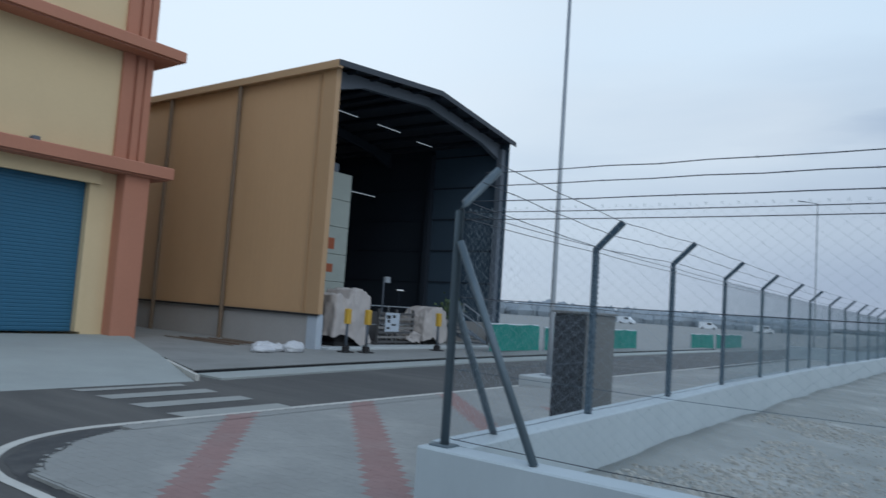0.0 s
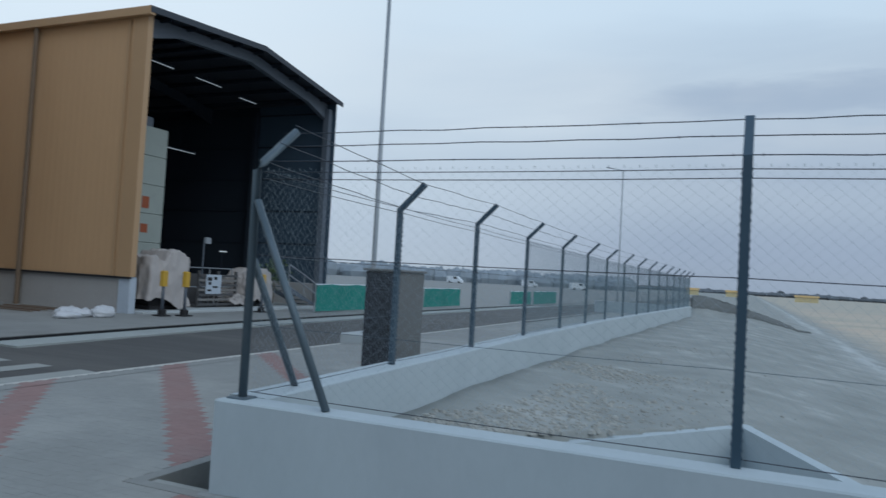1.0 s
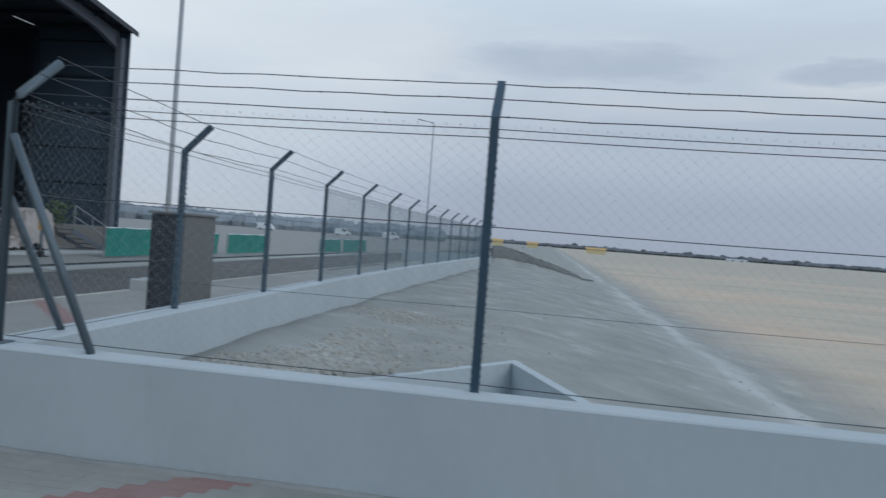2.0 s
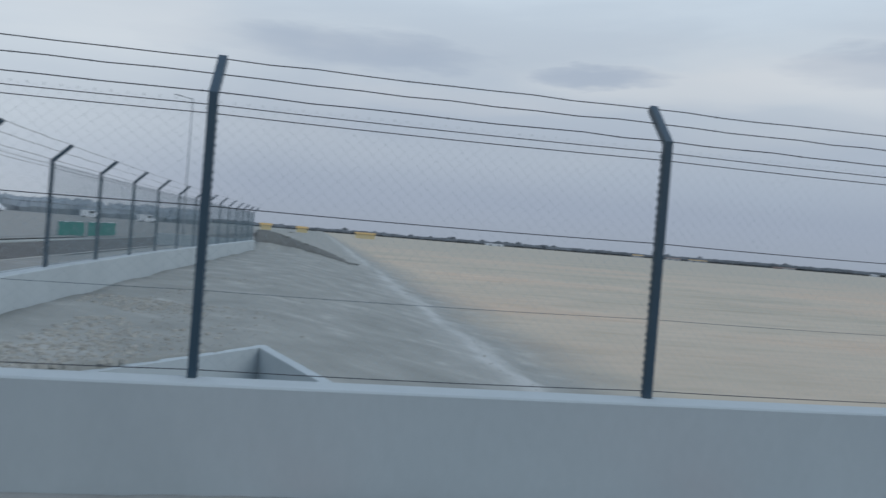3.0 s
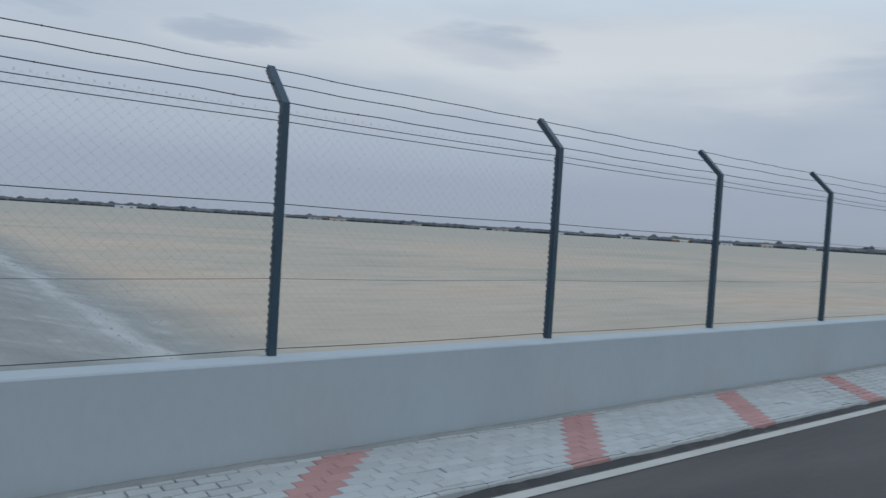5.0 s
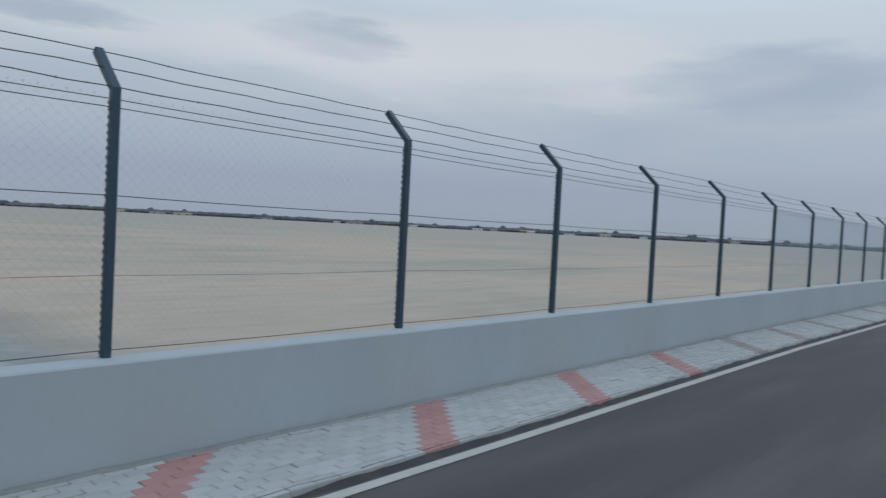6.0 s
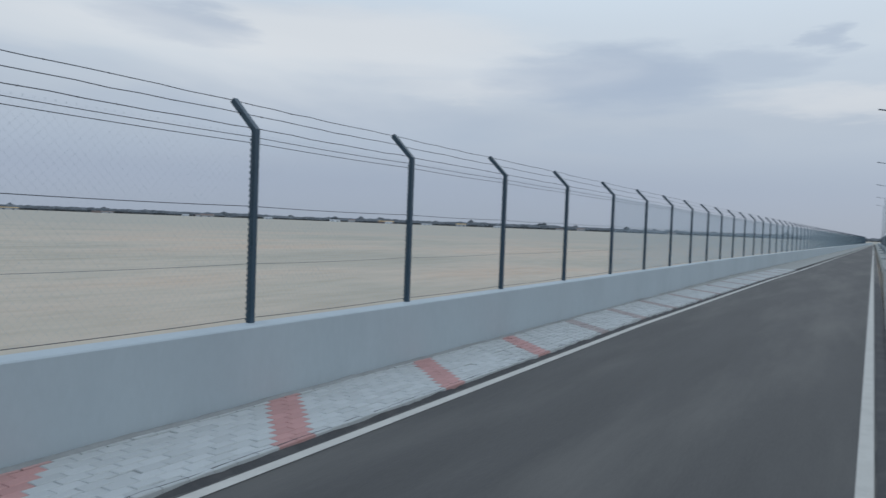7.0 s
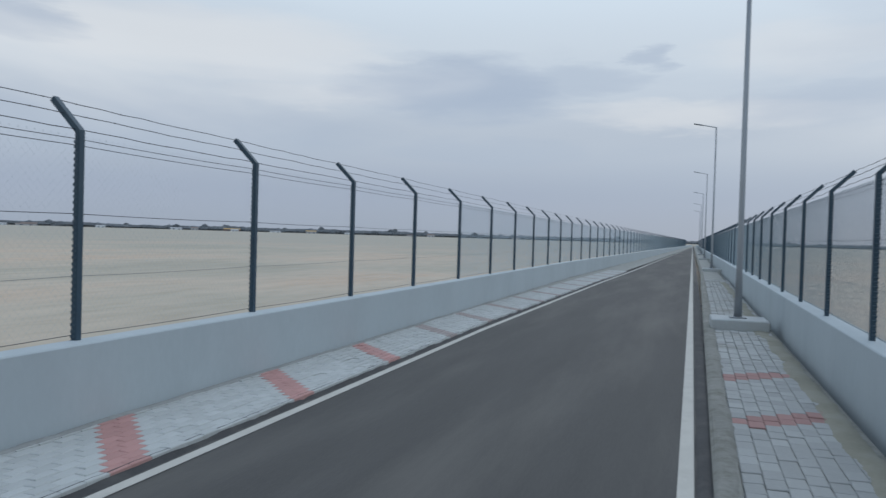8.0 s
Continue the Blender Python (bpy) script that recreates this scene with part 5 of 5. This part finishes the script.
# ---- things at the hangar's mouth ----
def crease(x, y, z):
    """Sharp-ridged folds."""
    return 1 - 2 * abs(noise.noise((x, y, z)))


def covered(at, w, d, h, seed, label, tops, hem):
    """A load draped with a crumpled tarpaulin. tops: height profile across it; hem: height of the torn lower edge across it."""
    x0, y0, z0 = at
    rows = []
    us = [-1 + 2 * i / (len(tops) - 1) for i in range(len(tops))]
    K, N = 30, 96
    for k in range(K + 1):
        f = k / K
        r = []
        for i in range(N + 1):
            a = 2 * math.pi * i / N
            cx, cy = math.cos(a), math.sin(a)
            q = 1.0 / max(abs(cx), abs(cy)) ** 0.85
            side = min(1.0, f / 0.72)
            prof = (1.04 - 0.10 * side) if f < 0.72 else 0.94 * (1 - ((f - 0.72) / 0.28) ** 1.6)
            fold = 1 + 0.05 * math.sin(a * 7 + seed + 3 * f) * (1 - f) + 0.13 * crease(cx * 1.6 + seed, cy * 1.6, f * 1.6) + 0.085 * crease(cx * 4.0, cy * 4.0 + seed, f * 3.5) + 0.03 * crease(cx * 9, cy * 9 + seed, f * 8)
            px, py = cx * q * prof * fold, cy * q * prof * fold
            top = h * float(np.interp(py, us, tops))
            low = h * float(np.interp(py, us, hem)) + 0.07 * noise.noise((cx * 5, cy * 5, seed)) + 0.05
            z = low + (top - low) * side + 0.11 * crease(px * 2.6, py * 2.6, seed) * min(1.0, f * 1.6)
            r.append((x0 + px * d / 2, y0 + py * w / 2, z0 + max(0.01, z)))
        rows.append(r)
    t = thing("covered_load", at, label, "covered load", "covered loads in the hangar")
    part("tarpaulin", Geo().sheet(rows), M["tarp"], t, smooth=True)
    part("skid", Geo().box(x0 - d * 0.4, y0 - w * 0.4, z0, x0 + d * 0.4, y0 + w * 0.4, z0 + 0.14), M["dark"], t)
    part("load", Geo().bevelled(x0 - d * 0.33, y0 - w * 0.33, z0 + 0.145, x0 + d * 0.33, y0 + w * 0.33, z0 + h * 0.6, 0.05), M["dark"], t, "dark machine under the tarpaulin")
    return t


FZ = 0.2
covered((-22.75, 15.2, FZ), 1.75, 1.3, 2.05, 1.0, "tall load under a crumpled beige tarpaulin in the hangar", (0.88, 0.90, 0.80, 0.98, 1.02, 0.99, 0.90), (0.16, 0.20, 0.17, 0.10, 0.0, 0.0, 0.02))
covered((-23.2, 21.0, FZ), 1.5, 1.3, 1.55, 4.0, "low load under a crumpled beige tarpaulin", (0.75, 0.95, 1.0, 1.0, 0.9), (0.05, 0.2, 0.1, 0.0, 0.1))
covered((-23.0, 19.6, FZ), 0.9, 0.8, 0.5, 6.0, "small heap under a beige tarpaulin", (0.6, 0.9, 1.0, 0.7), (0.3, 0.1, 0.2, 0.0))

machine = thing("white_machine", (-25.4, 16.2, FZ), "tall white panelled machine with orange labels", "machine")
for k in range(6):
    z = FZ + 0.17 + k * 1.133
    panel = part("panel", Geo().bevelled(-26.2, 15.0, z, -24.7, 17.35, z + 1.115, 0.02), M["machine"], machine)
    if k in (2, 3):
        zl = (3.0, 3.95)[k - 2]
        plate = Geo().box(-24.699, 16.22, zl, -24.69, 16.58, zl + (0.34, 0.46)[k - 2])
        part("label_plate", plate, M["orange"], panel, "orange warning label")
part("top_unit", Geo().bevelled(-26.0, 15.4, FZ + 6.99, -25.0, 16.85, FZ + 7.4, 0.04), M["steel"], machine, "grey top unit")

for x, y in ((-20.8, 13.62), (-20.5, 14.32), (-20.8, 18.9)):
    b = thing("bollard", (x, y, 0.12), "slim dark bollard with a yellow sleeve on the forecourt", "bollard", "bollards at the hangar mouth")
    part("base_plate", Geo().bevelled(x - 0.2, y - 0.22, 0.12, x + 0.2, y + 0.22, 0.16, 0.008), M["dark"], b)
    part("foot", Geo().bevelled(x - 0.10, y - 0.12, 0.16, x + 0.10, y + 0.12, 0.34, 0.03), M["dark"], b)
    bp = part("post", Geo().tube([(x, y, 0.34), (x, y, 1.5)], 0.05, 10), M["steel"], b, smooth=True)
    part("sleeve", Geo().bevelled(x - 0.10, y - 0.10, 1.10, x + 0.10, y + 0.10, 1.62, 0.03), M["yellow"], bp, "yellow painted sleeve")

M["pallet_pale"] = mat("grey_pallet_wood", (0.17, 0.165, 0.16), 0.85, 0.2, 10)
rack = thing("slatted_crate", (-23.2, 18.4, FZ), "dark slatted timber crate with a white notice", "crate")
for k in range(7):
    part("slat", Geo().box(-22.62, 17.3, FZ + 0.08 + k * 0.19, -22.58, 19.6, FZ + 0.17 + k * 0.19), M["pallet_pale" if k % 2 else "pallet"], rack)
for y in (17.35, 18.45, 19.55):
    part("upright", Geo().box(-22.70, y - 0.05, FZ, -22.62, y + 0.05, FZ + 1.45), M["pallet"], rack)
part("back", Geo().box(-23.9, 17.3, FZ, -23.8, 19.6, FZ + 1.3), M["pallet"], rack)
part("base", Geo().box(-23.8, 17.3, FZ, -22.70, 19.6, FZ + 0.08), M["pallet"], rack)
board = part("notice", Geo().box(-22.575, 17.68, 0.74, -22.56, 18.55, 1.50), M["pier"], rack, "pale blue notice board")
for y, z, w, h in ((17.74, 1.26, 0.26, 0.14), (18.12, 1.30, 0.18, 0.12), (17.80, 1.10, 0.16, 0.12), (18.05, 0.98, 0.30, 0.07), (17.76, 0.84, 0.22, 0.08)):
    part("marking", Geo().box(-22.559, y, z, -22.555, y + w, z + h), M["dark"], board)

stand = thing("work_light", (-22.75, 17.62, FZ), "thin grey work light stand beside the crate", "lamp")
part("pole", Geo().tube([(-22.75, 17.62, FZ), (-22.75, 17.62, 2.85)], 0.03, 6), M["steel"], stand)
part("head", Geo().bevelled(-22.85, 17.68, 2.72, -22.70, 17.98, 2.96, 0.02), M["galv"], stand)
part("bracket", Geo().tube([(-22.75, 17.62, 2.83), (-22.78, 17.70, 2.83)], 0.02, 5), M["steel"], stand)

def railing(pts, h, name, label):
    r = thing(name, (*pts[0][:2], pts[0][2]), label, "railing")
    for p in pts:
        part("post", Geo().tube([p, (p[0], p[1], p[2] + h)], 0.025, 6), M["galv"], r)
    for f in (0.5, 1.0):
        part("rail", Geo().tube([(x, y, z + h * f) for x, y, z in pts], 0.025, 6), M["galv"], r)
    return r


railing([(-23.4, y, FZ) for y in (17.4, 18.8, 20.2)], 1.55, "guard_rail", "galvanised guard rail behind the crate")
railing([(-22.3, 22.8, 1.15), (-22.2, 23.9, 0.7), (-22.1, 25.0, FZ)], 0.95, "stair_rail", "galvanised sloping stair rail")
steps = thing("steel_steps", (-22.7, 23.9, FZ), "steel steps beside the hangar wall", "steps")
for k in range(5):
    part("tread", Geo().box(-23.3, 22.7 + 0.42 * k, FZ + 0.85 - 0.2 * k, -22.3, 23.1 + 0.42 * k, FZ + 0.89 - 0.2 * k), M["steel"], steps)
for x in (-23.32, -22.30):
    part("stringer", Geo().prism([(x, 22.7, FZ + 0.7), (x, 22.7, FZ + 0.95), (x, 24.9, FZ + 0.12), (x, 24.9, FZ)],
                                 [(x + 0.04, 22.7, FZ + 0.7), (x + 0.04, 22.7, FZ + 0.95), (x + 0.04, 24.9, FZ + 0.12), (x + 0.04, 24.9, FZ)]), M["steel"], steps)

bush = thing("potted_shrub", (-22.9, 22.5, FZ), "small green shrub beside the steps", "plant")
part("stem", Geo().tube([(-22.9, 22.5, FZ), (-22.88, 22.52, 1.4)], 0.04, 6, 0.02), M["wood"], bush)
g = Geo()
rnd = random.Random(8)
for i in range(260):
    c = Vector((-22.9 + rnd.gauss(0, 0.22), 22.5 + rnd.gauss(0, 0.32), 1.75 + rnd.gauss(0, 0.28)))
    a, b2 = Vector((rnd.gauss(0, 1), rnd.gauss(0, 1), rnd.gauss(0, 1))).normalized() * 0.09, Vector((rnd.gauss(0, 1), rnd.gauss(0, 1), rnd.gauss(0, 1))).normalized() * 0.05
    k = len(g.v)
    g.v += [tuple(c - a), tuple(c + b2), tuple(c + a), tuple(c - b2)]
    g.f.append((k, k + 1, k + 2, k + 3))
part("leaves", g, M["plant"], bush, kind="stuff")


def sack(at, l, w, h, seed):
    """A slack plastic sack, crumpled and mostly flat."""
    x0, y0, z0 = at
    rows = []
    for k in range(17):
        t = math.pi * k / 16
        r = []
        for i in range(29):
            a = 2 * math.pi * i / 28
            e = 1 + 0.22 * crease(math.cos(t) * 2.1 + seed, math.cos(a) * 1.5, math.sin(a) * 1.5)
            r.append((x0 + w / 2 * math.sin(t) * math.cos(a) * e, y0 + l / 2 * math.cos(t) * (1 + 0.12 * noise.noise((a, 1, seed))),
                      z0 + max(0.0, h * 0.4 + h * 0.6 * math.sin(t) ** 0.5 * math.sin(a) * e * (1 + 0.5 * noise.noise((k * 0.5, a, seed + 3))))))
        rows.append(r)
    s = single("sack", Geo().sheet(rows), M["sack"], "crumpled white plastic sack on the forecourt", "sack", "sacks on the forecourt", at=at, smooth=True)
    s.rotation_euler.z = 0.7 * math.sin(seed * 3)
    return s


for k, (x, y) in enumerate(((-21.3, 10.45), (-21.5, 11.0), (-21.2, 11.6), (-21.75, 12.0), (-21.9, 10.9))):
    sack((x, y, 0.12), 0.85, 0.55, 0.17 + 0.07 * (k % 3), k + 1.0)
for k in range(5):
    y = 11.0 + 0.42 * k
    pl = Geo().box(-27.5 + 0.3 * k, y, 0.12 + 0.0, -23.6 - 0.2 * k, y + 0.09, 0.16)
    single("plank", pl, M["rust" if k % 2 else "wood"], "rusty brown plank on the forecourt", "plank", "planks on the forecourt", at=(-25.5, y, 0.12))

# tube lights under the roof
for x, y, z, w in ((-25.1, 17.2, 9.85, 1.2), (-25.1, 19.9, 9.85, 1.6), (-25.1, 22.6, 9.7, 1.2), (-28.0, 21.5, 7.2, 2.0)):
    t = thing("tube_light", (x, y, z), "slim white tube light under the hangar roof", "lamp", "tube lights in the hangar")
    housing = part("housing", Geo().box(x - 0.07, y - w / 2, z + 0.03, x + 0.07, y + w / 2, z + 0.07), M["shade_dark"], t)
    part("tube", Geo().tube([(x, y - w / 2, z), (x, y + w / 2, z)], 0.018, 8), M["tube"], housing)
    part("hanger", Geo().tube([(x, y, z + 0.07), (x, y, roof_z(y) - 0.1)], 0.008, 4), M["shade_dark"], t)


spot = thing("site_lamp", (-26.0, 22.63, FZ), "lit tube lamp on a dark stand in the hangar", "lamp")
part("stand", Geo().tube([(-26.05, 22.63, FZ), (-26.05, 22.63, 2.5)], 0.02, 6), M["shade_dark"], spot)
lamp_box = part("housing", Geo().box(-26.1, 22.38, 2.5, -26.03, 22.88, 2.58), M["shade_dark"], spot)
part("tube", Geo().tube([(-26.0, 22.4, 2.54), (-26.0, 22.86, 2.54)], 0.03, 8), M["tube"], lamp_box)


# hangar and loose things have their own grid, rescaled to fit the camera's view
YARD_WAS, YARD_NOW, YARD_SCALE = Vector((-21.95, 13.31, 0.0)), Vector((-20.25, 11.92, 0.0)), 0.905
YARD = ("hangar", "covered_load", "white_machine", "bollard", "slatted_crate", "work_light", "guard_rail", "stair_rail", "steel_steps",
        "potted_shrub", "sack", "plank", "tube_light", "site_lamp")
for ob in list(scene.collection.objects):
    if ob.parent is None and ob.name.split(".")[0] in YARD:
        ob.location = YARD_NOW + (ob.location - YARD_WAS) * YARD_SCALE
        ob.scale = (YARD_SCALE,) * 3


# ---- green netted barriers ----
def barrier(x, ya, yb, z, h):
    b = thing("green_barrier", (x, (ya + yb) / 2, z), "low barrier of green netting on posts", "barrier", "green barriers by the road")
    n = max(2, int((yb - ya) / 2.0) + 1)
    for i in range(n):
        y = ya + (yb - ya) * i / (n - 1)
        part("post", Geo().tube([(x - 0.05, y, z), (x - 0.05, y, z + h + 0.08)], 0.03, 6), M["galv"], b)
    cols = [ya + (yb - ya) * i / 40 for i in range(41)]
    f = lambda y, k: x + 0.06 * noise.noise((y * 1.6, k * 0.6, 2)) + 0.02 * math.sin(y * 7)
    front = [[(f(y, k), y, z + 0.06 + h * k / 5 - 0.05 * abs(math.sin(y * 1.57)) * (k == 5)) for y in cols] for k in range(6)]
    part("netting", Geo().sheet(front), M["green"], b, smooth=True)
    part("top_rail", Geo().tube([(x - 0.05, ya, z + h + 0.04), (x - 0.05, yb, z + h + 0.04)], 0.025, 6), M["white"], b)


for x, ya, yb, z, h in ((-18.2, 18.95, 22.8, 0.105, 1.05), (-18.2, 23.3, 27.8, 0.105, 0.97), (-18.2, 28.8, 33.8, 0.105, 0.97),
                        (-18.3, 43.5, 48.5, -0.05, 1.0), (-18.5, 50.0, 57.0, -0.05, 1.0)):
    barrier(x, ya, yb, z, h)


# ---- airfield beyond the road ----
single("apron", Geo().sheet([[(-17.5, 46.1, -0.03), (-17.5, 288, -0.03)], [(-300, 46.1, -0.03), (-300, 288, -0.03)]]), M["forecourt"],
       "grey paved apron of the airfield", "pavement", kind="structure")
def van(x, y, rz, paint, label):
    v = thing("parked_van", (x, y, -0.06), label, "van", "parked vans on the airfield")
    body = Geo().prism([(x - 2.4, y - 0.9, 0.25), (x - 2.4, y - 0.9, 2.1), (x + 1.0, y - 0.9, 2.1), (x + 1.9, y - 0.9, 1.2), (x + 2.5, y - 0.9, 1.0), (x + 2.5, y - 0.9, 0.25)],
                       [(x - 2.4, y + 0.9, 0.25), (x - 2.4, y + 0.9, 2.1), (x + 1.0, y + 0.9, 2.1), (x + 1.9, y + 0.9, 1.2), (x + 2.5, y + 0.9, 1.0), (x + 2.5, y + 0.9, 0.25)])
    part("body", body, M[paint], v)
    for sx in (-1.5, 1.6):
        for sy in (-0.92, 0.92):
            part("wheel", Geo().tube([(x + sx, y + sy - 0.1, 0.30), (x + sx, y + sy + 0.1, 0.30)], 0.34, 12), M["dark"], v)
    part("side_window", Geo().box(x - 0.2, y - 0.92, 1.3, x + 1.0, y - 0.905, 1.9), M["dark"], v)
    v.rotation_euler.z = rz


for k, (x, y) in enumerate(((-88, 205), (-66, 212), (-50, 208), (-108, 200))):
    van(x, y, 0.3 * k, "white", "white van parked far across the airfield")
g = Geo()
rnd = random.Random(21)
for i in range(800):
    w = radians(rnd.uniform(-48, -9))
    d = rnd.uniform(290, 360)
    x, y = d * math.sin(w), d * math.cos(w)
    h, r = rnd.uniform(5.0, 7.5) * (0.9 + 0.25 * noise.noise((math.degrees(w) * 0.3, 1, 1))), rnd.uniform(2, 5)
    a0 = rnd.random() * 6
    rings = [[(x + r * q * rnd.uniform(0.75, 1.2) * math.cos(a0 + j * 1.047), y + r * q * math.sin(a0 + j * 1.047), -0.6 + h * f * rnd.uniform(0.9, 1.08)) for j in range(6)] for f, q in ((0, 0.8), (0.45, 1.0), (0.8, 0.7), (1, 0.2))]
    k0 = len(g.v)
    for rr in rings:
        g.v += rr
    for a in range(3):
        for j in range(6):
            g.f.append((k0 + a * 6 + j, k0 + a * 6 + (j + 1) % 6, k0 + (a + 1) * 6 + (j + 1) % 6, k0 + (a + 1) * 6 + j))
    g.f.append(tuple(k0 + 18 + j for j in range(6)))
# scrub colour carries painted haze: paler and bluer than its leaves
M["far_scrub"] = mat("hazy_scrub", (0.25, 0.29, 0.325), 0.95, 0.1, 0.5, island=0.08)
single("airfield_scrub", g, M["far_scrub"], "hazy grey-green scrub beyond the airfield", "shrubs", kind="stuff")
